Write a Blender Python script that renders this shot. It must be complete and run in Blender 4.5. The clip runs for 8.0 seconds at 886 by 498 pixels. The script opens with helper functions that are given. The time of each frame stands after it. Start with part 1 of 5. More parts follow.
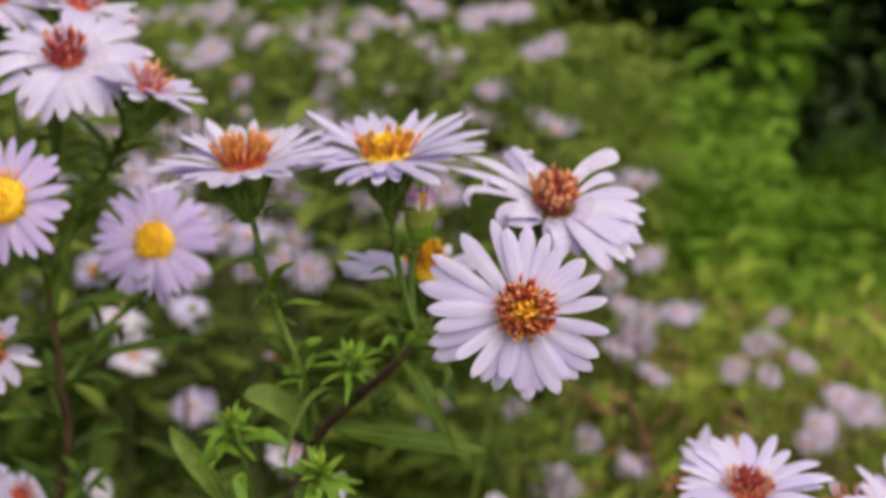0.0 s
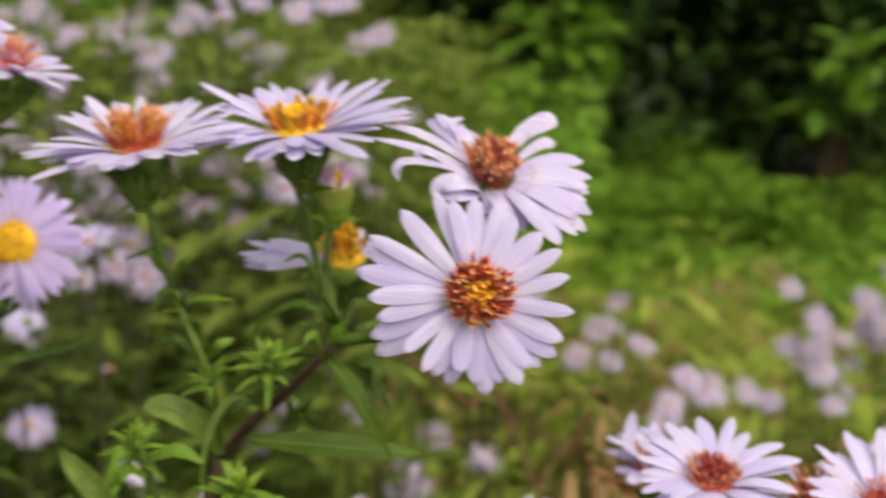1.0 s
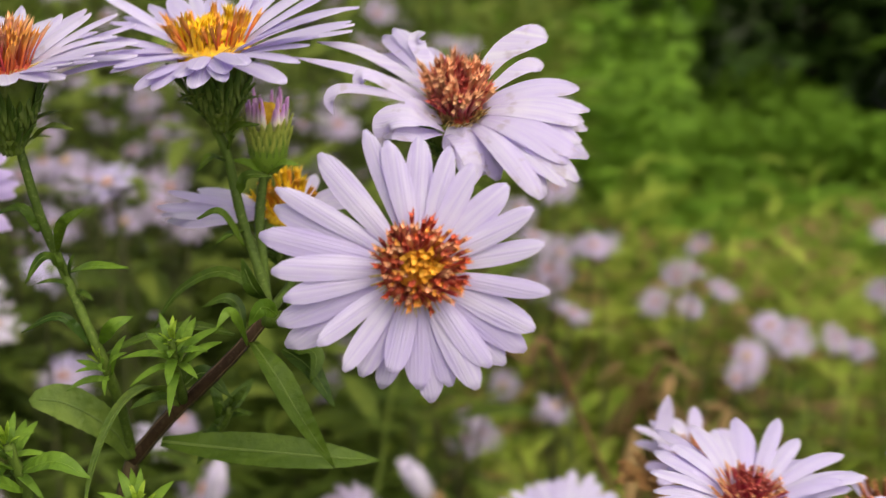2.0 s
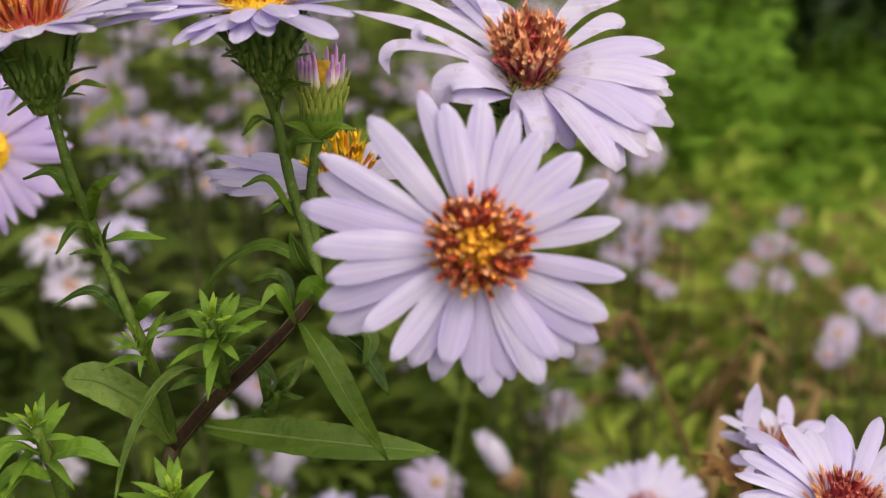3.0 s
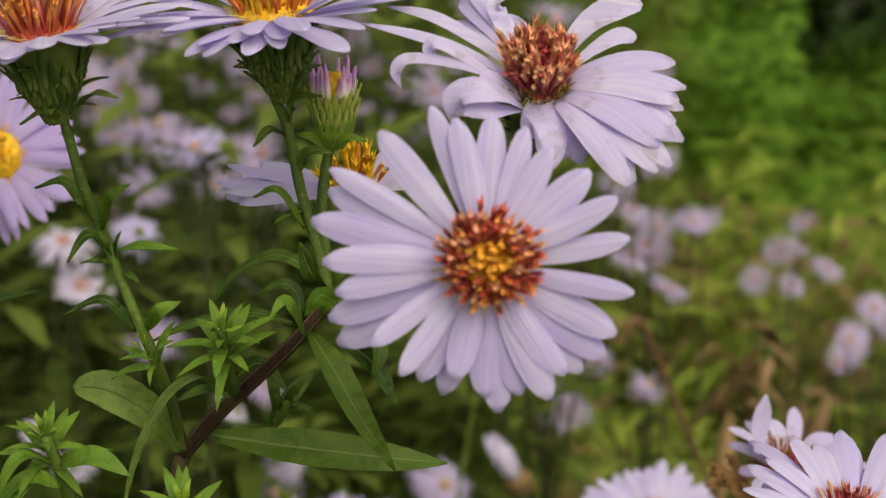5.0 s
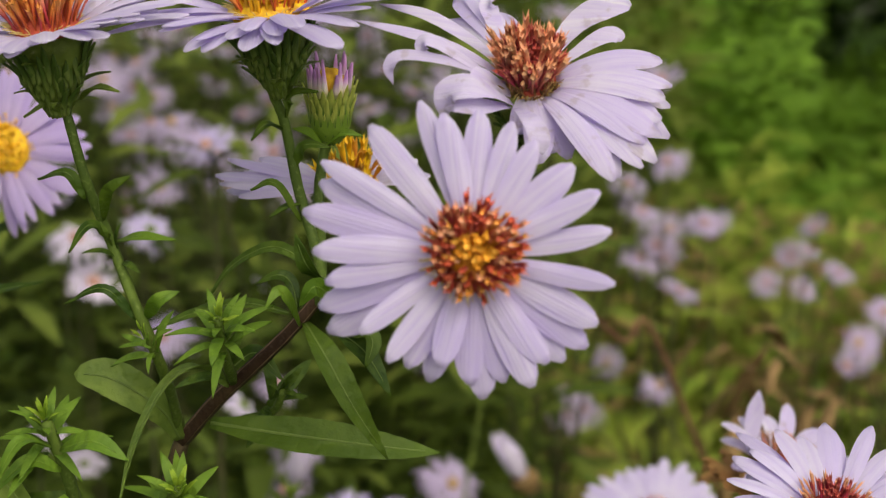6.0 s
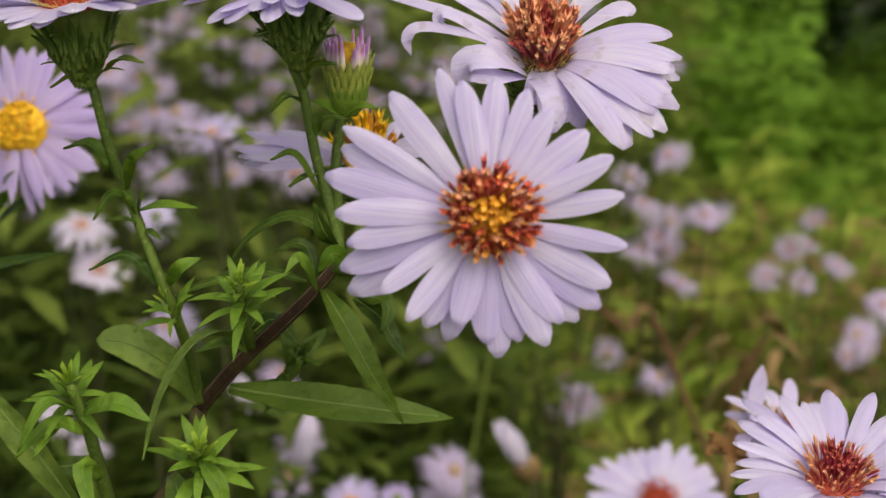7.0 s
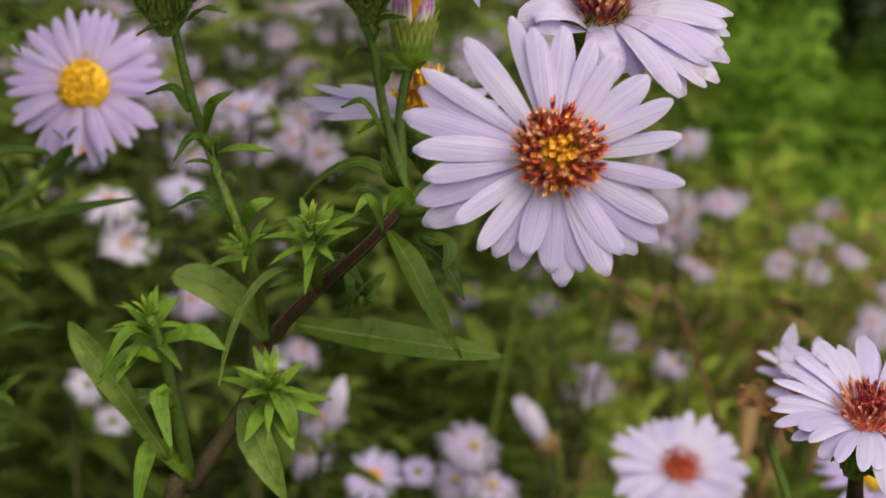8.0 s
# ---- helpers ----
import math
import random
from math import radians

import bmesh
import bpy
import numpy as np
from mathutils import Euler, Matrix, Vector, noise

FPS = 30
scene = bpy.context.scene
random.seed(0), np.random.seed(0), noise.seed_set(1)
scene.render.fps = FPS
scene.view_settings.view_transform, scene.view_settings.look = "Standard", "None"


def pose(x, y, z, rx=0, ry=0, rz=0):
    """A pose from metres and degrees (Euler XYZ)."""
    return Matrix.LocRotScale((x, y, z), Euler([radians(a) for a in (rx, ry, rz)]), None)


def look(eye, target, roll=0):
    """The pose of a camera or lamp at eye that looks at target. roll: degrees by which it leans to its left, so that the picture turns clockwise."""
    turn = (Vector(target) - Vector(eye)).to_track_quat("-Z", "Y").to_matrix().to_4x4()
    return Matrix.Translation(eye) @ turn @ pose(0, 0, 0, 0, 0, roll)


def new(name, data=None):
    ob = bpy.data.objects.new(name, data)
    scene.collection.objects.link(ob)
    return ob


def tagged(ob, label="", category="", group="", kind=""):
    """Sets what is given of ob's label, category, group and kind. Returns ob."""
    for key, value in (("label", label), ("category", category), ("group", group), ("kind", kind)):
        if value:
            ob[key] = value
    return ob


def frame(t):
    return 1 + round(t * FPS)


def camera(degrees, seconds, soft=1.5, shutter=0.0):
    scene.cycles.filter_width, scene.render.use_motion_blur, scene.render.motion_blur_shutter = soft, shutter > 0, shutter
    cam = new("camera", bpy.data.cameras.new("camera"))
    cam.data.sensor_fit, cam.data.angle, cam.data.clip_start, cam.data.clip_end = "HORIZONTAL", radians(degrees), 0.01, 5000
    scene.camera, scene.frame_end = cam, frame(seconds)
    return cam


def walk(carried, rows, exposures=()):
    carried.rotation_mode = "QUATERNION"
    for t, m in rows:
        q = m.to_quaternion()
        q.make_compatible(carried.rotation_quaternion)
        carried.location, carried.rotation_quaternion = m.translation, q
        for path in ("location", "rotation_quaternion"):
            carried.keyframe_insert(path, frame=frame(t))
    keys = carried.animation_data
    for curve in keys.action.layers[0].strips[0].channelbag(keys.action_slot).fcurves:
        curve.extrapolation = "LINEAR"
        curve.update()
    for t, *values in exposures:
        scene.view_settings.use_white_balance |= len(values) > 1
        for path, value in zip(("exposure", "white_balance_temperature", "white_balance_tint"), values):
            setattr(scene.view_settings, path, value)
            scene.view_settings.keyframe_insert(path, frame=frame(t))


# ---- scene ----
cam = camera(32.0, 8.0, 1.2, 0.6)
cam.data.dof.use_dof = True
cam.data.dof.focus_distance = 0.160
cam.data.dof.aperture_fstop = 43.0
PATH = [
    (0.0, look((-0.01122, -0.22114, 1.00020), (-0.01079, -0.02449, 0.96374), 1.251)),
    (0.5, look((-0.01161, -0.20727, 0.99512), (-0.01014, -0.01100, 0.95671), -0.149)),
    (1.0, look((-0.02672, -0.19561, 0.99269), (-0.00214, -0.00046, 0.95646), -0.162)),
    (1.5, look((-0.02118, -0.17289, 0.98587), (0.01144, 0.02049, 0.94660), -0.854)),
    (2.0, look((-0.00601, -0.14882, 0.98554), (0.00657, 0.04584, 0.94139), -0.700)),
    (2.2, look((-0.00284, -0.14362, 0.98444), (0.00415, 0.05092, 0.93855), -0.638)),
    (3.3, look((-0.00299, -0.13275, 0.98285), (-0.00244, 0.06132, 0.93452), -0.442)),
    (3.5, look((-0.00292, -0.13260, 0.98318), (-0.00286, 0.06147, 0.93481), -0.377)),
    (4.0, look((-0.00216, -0.13261, 0.98377), (-0.00136, 0.06147, 0.93547), -0.162)),
    (4.5, look((-0.00205, -0.13314, 0.98392), (-0.00205, 0.06091, 0.93553), 0.003)),
    (5.0, look((-0.00282, -0.13369, 0.98412), (-0.00309, 0.06041, 0.93590), -0.134)),
    (5.2, look((-0.00259, -0.13458, 0.98443), (-0.00335, 0.05950, 0.93615), -0.038)),
    (6.3, look((-0.00011, -0.13872, 0.98354), (-0.00245, 0.05545, 0.93566), 0.197)),
    (6.5, look((-0.00044, -0.13979, 0.98268), (-0.00239, 0.05438, 0.93479), 0.192)),
    (7.0, look((-0.00202, -0.14240, 0.98236), (-0.00411, 0.05162, 0.93389), 0.432)),
    (7.5, look((-0.00485, -0.14804, 0.98056), (-0.00768, 0.04596, 0.93202), 0.258)),
    (8.0, look((-0.00737, -0.15356, 0.97955), (-0.01068, 0.04019, 0.93002), 1.264)),
]
walk(cam, PATH, [(t, stops, 7300, 0.3) for t, stops in ((0.0, 0.14), (1.0, 0.30), (1.5, 0.26), (2.2, 0.18), (3.3, 0.14), (4.0, 0.11), (4.5, -0.01), (5.2, -0.14), (6.3, 0.0), (8.0, 0.0))])

# ---- world and light: an overcast day ----
world = bpy.data.worlds.new("sky")
scene.world = world
world.use_nodes = True
wn = world.node_tree
sky = wn.nodes.new("ShaderNodeTexSky")
sky.sky_type = 'NISHITA'
sky.sun_disc = False
sky.sun_elevation = radians(47)
sky.sun_rotation = radians(153)
sky.air_density = 1.0
sky.dust_density = 6.0
sky.ozone_density = 1.0
cloud = wn.nodes.new("ShaderNodeHueSaturation")
cloud.inputs["Saturation"].default_value = 0.55
wn.links.new(sky.outputs[0], cloud.inputs["Color"])
wn.links.new(cloud.outputs[0], wn.nodes["Background"].inputs[0])
wn.nodes["Background"].inputs[1].default_value = 0.135

sun_data = bpy.data.lights.new("sun", 'SUN')
sun_data.energy = 1.25
sun_data.angle = radians(110)
sun_data.color = (1.0, 0.98, 0.95)
sun = new("sun", sun_data)
sun.matrix_basis = look((1.1, -2.3, 3.3), (0, 0, 0.6))


# ---- materials ----
def base_mat(name, rough=0.5):
    m = bpy.data.materials.new(name)
    m.use_nodes = True
    nt = m.node_tree
    b = nt.nodes["Principled BSDF"]
    b.inputs["Roughness"].default_value = rough
    return m, nt, b


def ramp(nt, fac, stops):
    r = nt.nodes.new("ShaderNodeValToRGB")
    el = r.color_ramp.elements
    while len(el) < len(stops):
        el.new(0.5)
    for e, (p, c) in zip(el, stops):
        e.position = p
        e.color = (*c, 1)
    nt.links.new(fac, r.inputs[0])
    return r.outputs[0]


def noise_tex(nt, scale, detail=3, stretch=(1, 1, 1), coord="Object"):
    tc = nt.nodes.new("ShaderNodeTexCoord")
    mp = nt.nodes.new("ShaderNodeMapping")
    mp.inputs["Scale"].default_value = stretch
    n = nt.nodes.new("ShaderNodeTexNoise")
    n.inputs["Scale"].default_value = scale
    n.inputs["Detail"].default_value = detail
    nt.links.new(tc.outputs[coord], mp.inputs[0])
    nt.links.new(mp.outputs[0], n.inputs["Vector"])
    return n.outputs["Fac"]


def mix(nt, a, b, fac, mode='MIX'):
    m = nt.nodes.new("ShaderNodeMix")
    m.data_type = 'RGBA'
    m.blend_type = mode
    for sock, v in ((m.inputs[6], a), (m.inputs[7], b)):
        if isinstance(v, tuple):
            sock.default_value = (*v, 1)
        else:
            nt.links.new(v, sock)
    if isinstance(fac, float):
        m.inputs[0].default_value = fac
    else:
        nt.links.new(fac, m.inputs[0])
    return m.outputs[2]


def bump(nt, b, height, strength, dist):
    n = nt.nodes.new("ShaderNodeBump")
    n.inputs["Strength"].default_value = strength
    n.inputs["Distance"].default_value = dist
    nt.links.new(height, n.inputs["Height"])
    nt.links.new(n.outputs[0], b.inputs["Normal"])


def translucent(nt, b, color, share):
    """Lets part of the light through a thin leaf or petal."""
    out = nt.nodes["Material Output"]
    tr = nt.nodes.new("ShaderNodeBsdfTranslucent")
    ms = nt.nodes.new("ShaderNodeMixShader")
    ms.inputs[0].default_value = share
    nt.links.new(color, tr.inputs[0])
    nt.links.new(b.outputs[0], ms.inputs[1])
    nt.links.new(tr.outputs[0], ms.inputs[2])
    nt.links.new(ms.outputs[0], out.inputs[0])


def obj_random(nt):
    return nt.nodes.new("ShaderNodeObjectInfo").outputs["Random"]


def island_random(nt):
    return nt.nodes.new("ShaderNodeNewGeometry").outputs["Random Per Island"]


def petal_mat(name, pale, deep, share=0.3, island=False, worn=0.0):
    m, nt, b = base_mat(name, 0.55)
    streak = noise_tex(nt, 1.0, 3, (90, 1900, 300))
    col = ramp(nt, streak, [(0.3, deep), (0.68, pale)])
    vein = noise_tex(nt, 1.0, 2, (60, 5200, 400))
    col = mix(nt, col, deep, ramp(nt, vein, [(0.50, (0, 0, 0)), (0.74, (0.45, 0.45, 0.45))]))
    blot = noise_tex(nt, 260.0, 2)
    col = mix(nt, col, pale, ramp(nt, blot, [(0.45, (0, 0, 0)), (0.75, (0.6, 0.6, 0.6))]))
    rnd = island_random(nt) if island else obj_random(nt)
    col = mix(nt, col, deep, ramp(nt, rnd, [(0.35, (0, 0, 0)), (1.0, (0.55, 0.55, 0.55))]))
    if worn:
        spot = noise_tex(nt, 620.0, 4)
        col = mix(nt, col, (0.50, 0.40, 0.42), ramp(nt, spot, [(0.60, (0, 0, 0)), (0.70, (worn, worn, worn))]))
    nt.links.new(col, b.inputs["Base Color"])
    b.inputs["Specular IOR Level"].default_value = 0.25
    bump(nt, b, vein, 0.55, 0.0003)
    translucent(nt, b, col, share)
    return m


PETAL = petal_mat("petal_lilac", (0.84, 0.78, 0.97), (0.67, 0.565, 0.89), 0.48, worn=0.08)
PETAL_PALE = petal_mat("petal_pale", (0.88, 0.83, 0.97), (0.72, 0.62, 0.91), 0.50, worn=0.38)
PETAL_VIOLET = petal_mat("petal_violet", (0.80, 0.68, 0.95), (0.62, 0.48, 0.86), 0.45)
PETAL_FAR = petal_mat("petal_lilac_far", (0.72, 0.62, 0.84), (0.51, 0.40, 0.64), island=True)
PETAL_WHITE = petal_mat("petal_white", (0.86, 0.81, 0.92), (0.72, 0.63, 0.84), 0.4, island=True)


def floret_mat(name, low, mid, tip, length=0.0042, turn=0.6):
    m, nt, b = base_mat(name, 0.55)
    tc = nt.nodes.new("ShaderNodeTexCoord")
    sp = nt.nodes.new("ShaderNodeSeparateXYZ")
    nt.links.new(tc.outputs["Object"], sp.inputs[0])
    mr = nt.nodes.new("ShaderNodeMapRange")
    mr.inputs["From Max"].default_value = length
    nt.links.new(sp.outputs["Z"], mr.inputs["Value"])
    col = ramp(nt, mr.outputs[0], [(0.08, low), (turn, mid), (min(turn + 0.3, 0.98), tip)])
    hs = nt.nodes.new("ShaderNodeHueSaturation")
    mr2 = nt.nodes.new("ShaderNodeMapRange")
    mr2.inputs["To Min"].default_value = 0.65
    mr2.inputs["To Max"].default_value = 1.3
    nt.links.new(obj_random(nt), mr2.inputs["Value"])
    nt.links.new(mr2.outputs[0], hs.inputs["Value"])
    nt.links.new(col, hs.inputs["Color"])
    nt.links.new(hs.outputs[0], b.inputs["Base Color"])
    return m


PETAL_TIP = floret_mat("petal_bud_tip", (0.97, 0.90, 0.55), (0.96, 0.76, 0.88), (0.70, 0.34, 0.76), 0.0038, 0.42)
FLORET_RED = floret_mat("floret_red", (0.50, 0.22, 0.08), (0.44, 0.03, 0.03), (0.62, 0.13, 0.04), turn=0.66)
FLORET_WINE = floret_mat("floret_wine", (0.28, 0.012, 0.045), (0.42, 0.03, 0.07), (0.58, 0.15, 0.10), turn=0.66)
FLORET_GOLD = floret_mat("floret_gold", (0.50, 0.13, 0.02), (0.62, 0.22, 0.02), (0.78, 0.38, 0.03), 0.0036)
FLORET_YELLOW = floret_mat("floret_yellow", (0.72, 0.34, 0.02), (0.90, 0.52, 0.018), (0.96, 0.66, 0.03))
FLORET_ORANGE = floret_mat("floret_orange", (0.46, 0.08, 0.025), (0.56, 0.11, 0.03), (0.78, 0.33, 0.07), turn=0.5)
FLORET_BROWN = floret_mat("floret_brown", (0.16, 0.06, 0.02), (0.28, 0.11, 0.03), (0.50, 0.24, 0.08))


def disc_mat(name, a, c):
    m, nt, b = base_mat(name, 0.7)
    col = ramp(nt, noise_tex(nt, 1400.0, 3), [(0.35, a), (0.65, c)])
    nt.links.new(col, b.inputs["Base Color"])
    return m


DISC_YELLOW = disc_mat("disc_yellow", (0.66, 0.32, 0.02), (0.92, 0.60, 0.03))
DISC_RED = disc_mat("disc_red", (0.36, 0.04, 0.03), (0.54, 0.10, 0.05))
DISC_CREAM = disc_mat("disc_cream", (0.55, 0.36, 0.10), (0.70, 0.55, 0.22))


def leaf_mat(name, dark, light, share=0.3, rough=0.45, island=False, vein=True):
    m, nt, b = base_mat(name, rough)
    n1 = noise_tex(nt, 520.0, 6)
    n2 = noise_tex(nt, 60.0 if island else 170.0, 3)
    col = ramp(nt, n2, [(0.36, dark), (0.66, light)])
    col = mix(nt, col, dark, ramp(nt, n1, [(0.44, (0, 0, 0)), (0.60, (0.8, 0.8, 0.8))]))
    rnd = island_random(nt) if island else obj_random(nt)
    col = mix(nt, col, light, ramp(nt, rnd, [(0.2, (0, 0, 0)), (1.0, (0.6, 0.6, 0.6))]))
    if vein:
        w = noise_tex(nt, 1.0, 2, (300, 1500, 300))
        col = mix(nt, col, light, ramp(nt, w, [(0.52, (0, 0, 0)), (0.75, (0.45, 0.45, 0.45))]))
    nt.links.new(col, b.inputs["Base Color"])
    b.inputs["Specular IOR Level"].default_value = 0.22 if island else 0.32
    bump(nt, b, n1, 0.9, 0.0008)
    translucent(nt, b, col, share)
    return m


LEAF = leaf_mat("leaf_green", (0.034, 0.076, 0.007), (0.130, 0.205, 0.021))
LEAF_YOUNG = leaf_mat("leaf_young", (0.11, 0.21, 0.018), (0.22, 0.36, 0.04))
LEAF_RIB = leaf_mat("leaf_rib", (0.15, 0.22, 0.05), (0.21, 0.29, 0.07), vein=False)
RIB_YOUNG = leaf_mat("rib_young", (0.16, 0.27, 0.035), (0.24, 0.37, 0.055), vein=False)
LEAF_TIP = leaf_mat("leaf_tip", (0.24, 0.38, 0.03), (0.40, 0.54, 0.06))
BRACT = leaf_mat("bract_green", (0.13, 0.19, 0.030), (0.25, 0.33, 0.06))
BUD_GREEN = leaf_mat("bud_green", (0.20, 0.36, 0.04), (0.36, 0.50, 0.08))
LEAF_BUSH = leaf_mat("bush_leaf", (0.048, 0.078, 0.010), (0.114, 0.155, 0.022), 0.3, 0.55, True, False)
LEAF_RUST = leaf_mat("rust_leaf", (0.26, 0.12, 0.04), (0.48, 0.27, 0.10), 0.2, 0.7, vein=False)
LEAF_DRY = leaf_mat("dry_leaf", (0.16, 0.10, 0.045), (0.35, 0.22, 0.10), 0.2, 0.7, True, False)
LEAF_WEED = leaf_mat("weed_leaf", (0.088, 0.180, 0.020), (0.26, 0.43, 0.050), 0.35, 0.5, True, False)
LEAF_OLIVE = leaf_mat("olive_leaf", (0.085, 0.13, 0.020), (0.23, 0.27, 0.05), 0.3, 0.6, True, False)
LEAF_NETTLE = leaf_mat("nettle_leaf", (0.07, 0.15, 0.015), (0.19, 0.33, 0.035), 0.35, 0.5, True, False)
LEAF_GRASS = leaf_mat("grass_leaf", (0.19, 0.29, 0.033), (0.44, 0.48, 0.09), 0.35, 0.55, True, False)
LEAF_HEDGE = leaf_mat("hedge_leaf", (0.020, 0.042, 0.008), (0.065, 0.120, 0.020), 0.25, 0.8, True, False)


def bract_mat(name, base, tip, edge, length=0.0055):
    """A scale of the cup: pale at its foot, dark green towards its point, with fine stripes."""
    m, nt, b = base_mat(name, 0.5)
    tc = nt.nodes.new("ShaderNodeTexCoord")
    sp = nt.nodes.new("ShaderNodeSeparateXYZ")
    nt.links.new(tc.outputs["Object"], sp.inputs[0])
    mr = nt.nodes.new("ShaderNodeMapRange")
    mr.inputs["From Max"].default_value = length
    nt.links.new(sp.outputs["X"], mr.inputs["Value"])
    col = ramp(nt, mr.outputs[0], [(0.15, base), (0.55, tip), (1.0, tip)])
    stripe = noise_tex(nt, 1.0, 2, (200, 4200, 400))
    col = mix(nt, col, edge, ramp(nt, stripe, [(0.50, (0, 0, 0)), (0.66, (0.7, 0.7, 0.7))]))
    nt.links.new(col, b.inputs["Base Color"])
    bump(nt, b, stripe, 0.5, 0.0002)
    translucent(nt, b, col, 0.25)
    return m


SCALE_GREEN = bract_mat("scale_green", (0.20, 0.26, 0.06), (0.075, 0.135, 0.020), (0.17, 0.24, 0.05))
SCALE_BUD = bract_mat("scale_bud", (0.13, 0.24, 0.03), (0.56, 0.60, 0.13), (0.34, 0.46, 0.09), 0.0052)


def stem_mat(name, a, c, ridge, amount=0.5):
    m, nt, b = base_mat(name, 0.6)
    n = noise_tex(nt, 130.0, 4)
    col = ramp(nt, n, [(0.35, a), (0.68, c)])
    line = noise_tex(nt, 1.0, 3, (2600, 2600, 160))
    col = mix(nt, col, a, ramp(nt, line, [(0.48, (0, 0, 0)), (0.62, (0.5, 0.5, 0.5))]))
    hair = noise_tex(nt, 2600.0, 3)
    col = mix(nt, col, ridge, ramp(nt, hair, [(0.56, (0, 0, 0)), (0.72, (amount, amount, amount))]))
    nt.links.new(col, b.inputs["Base Color"])
    b.inputs["Specular IOR Level"].default_value = 0.2
    bump(nt, b, hair, 0.5, 0.0002)
    return m


STEM = stem_mat("stem_green", (0.052, 0.085, 0.015), (0.125, 0.185, 0.028), (0.28, 0.33, 0.11), 0.3)
STEM_OLIVE = stem_mat("stem_olive", (0.045, 0.030, 0.016), (0.115, 0.082, 0.038), (0.24, 0.22, 0.10), 0.35)
STEM_BROWN = stem_mat("stem_brown", (0.030, 0.015, 0.011), (0.105, 0.060, 0.036), (0.20, 0.14, 0.10), 0.22)
STEM_RIDGE = stem_mat("stem_ridge", (0.15, 0.09, 0.06), (0.28, 0.19, 0.12), (0.38, 0.30, 0.22), 0.3)
STEM_BUSH = stem_mat("stem_bush", (0.035, 0.042, 0.015), (0.08, 0.075, 0.028), (0.14, 0.13, 0.06), 0.3)


def soil_mat():
    m, nt, b = base_mat("soil", 0.9)
    n1 = noise_tex(nt, 2.2, 5)
    n2 = noise_tex(nt, 40.0, 5)
    col = ramp(nt, n1, [(0.35, (0.045, 0.055, 0.018)), (0.6, (0.085, 0.12, 0.03)), (0.8, (0.12, 0.10, 0.05))])
    col = mix(nt, col, (0.03, 0.025, 0.015), ramp(nt, n2, [(0.4, (0, 0, 0)), (0.7, (0.8, 0.8, 0.8))]))
    nt.links.new(col, b.inputs["Base Color"])
    bump(nt, b, n2, 0.8, 0.03)
    return m


SOIL = soil_mat()


# ---- mesh helpers (lengths below in millimetres about the bloom's height) ----
LIFT = 0.95


def at(x, y, z):
    return Vector((x / 1000, y / 1000, LIFT + z / 1000))


def mesh_of(name, verts, faces, mat, smooth=True):
    me = bpy.data.meshes.new(name)
    me.from_pydata([tuple(v) for v in verts], [], faces)
    me.materials.append(mat)
    if smooth:
        me.polygons.foreach_set("use_smooth", [True] * len(me.polygons))
    me.update()
    return me


def part(name, me, parent, m=None, label="", kind=""):
    ob = new(name, me)
    ob.parent = parent
    if m is not None:
        ob.matrix_basis = m
    return tagged(ob, label, kind=kind)


def thing(name, place, label, category, group="", kind=""):
    ob = new(name)
    ob.empty_display_size = 0.01
    ob.matrix_basis = Matrix.Translation(place)
    return tagged(ob, label, category, group, kind)


def blade(path, side, widths, thick, fold=0.0, ripple=0.0):
    """A thin closed sheet along a path: two skins joined at the rim. side: the sideways unit vector at each point."""
    n = len(path)
    cols = (-1.0, -0.5, 0.0, 0.5, 1.0)
    verts, faces = [], []
    for skin in (0.5, -0.5):
        for i, p in enumerate(path):
            t = (path[min(i + 1, n - 1)] - path[max(i - 1, 0)]).normalized()
            s = side[i]
            up = s.cross(t).normalized()
            for k, c in enumerate(cols):
                w = widths[i] * 0.5
                lift = fold * w * abs(c) + (ripple * w if k in (1, 3) else 0.0)
                edge = 0.25 if k in (0, 4) else 1.0
                verts.append(p + s * (c * w) + up * (lift + skin * thick * edge))
    m = len(cols)
    for i in range(n - 1):
        for k in range(m - 1):
            a = i * m + k
            faces.append((a, a + 1, a + m + 1, a + m))
            q = a + n * m
            faces.append((q, q + m, q + m + 1, q + 1))
        for k in (0, m - 1):
            a = i * m + k
            q = a + n * m
            faces.append((a, a + m, q + m, q) if k == 0 else (a, q, q + m, a + m))
    for i in (0, n - 1):
        for k in range(m - 1):
            a = i * m + k
            q = a + n * m
            faces.append((a, q, q + 1, a + 1) if i == 0 else (a, a + 1, q + 1, q))
    return verts, faces


def crisp(me):
    """Keeps the rim of a sheet from blade() sharp, so that its faces shade flat across."""
    half = len(me.vertices) // 2
    flags = []
    for e in me.edges:
        i, j = e.vertices
        flags.append(i % 5 == j % 5 and i % 5 in (0, 4) and (i < half) == (j < half))
    me.attributes.new("sharp_edge", 'BOOLEAN', 'EDGE').data.foreach_set("value", flags)
    return me


def spline(pts, steps):
    """A smooth line through the points."""
    pts = [Vector(p) for p in pts]
    ext = [pts[0] * 2 - pts[1]] + pts + [pts[-1] * 2 - pts[-2]]
    out = []
    for i in range(1, len(ext) - 2):
        p0, p1, p2, p3 = ext[i - 1:i + 3]
        for j in range(steps):
            t = j / steps
            out.append(0.5 * (2 * p1 + (p2 - p0) * t + (2 * p0 - 5 * p1 + 4 * p2 - p3) * t * t + (3 * p1 - p0 - 3 * p2 + p3) * t ** 3))
    out.append(pts[-1])
    return out


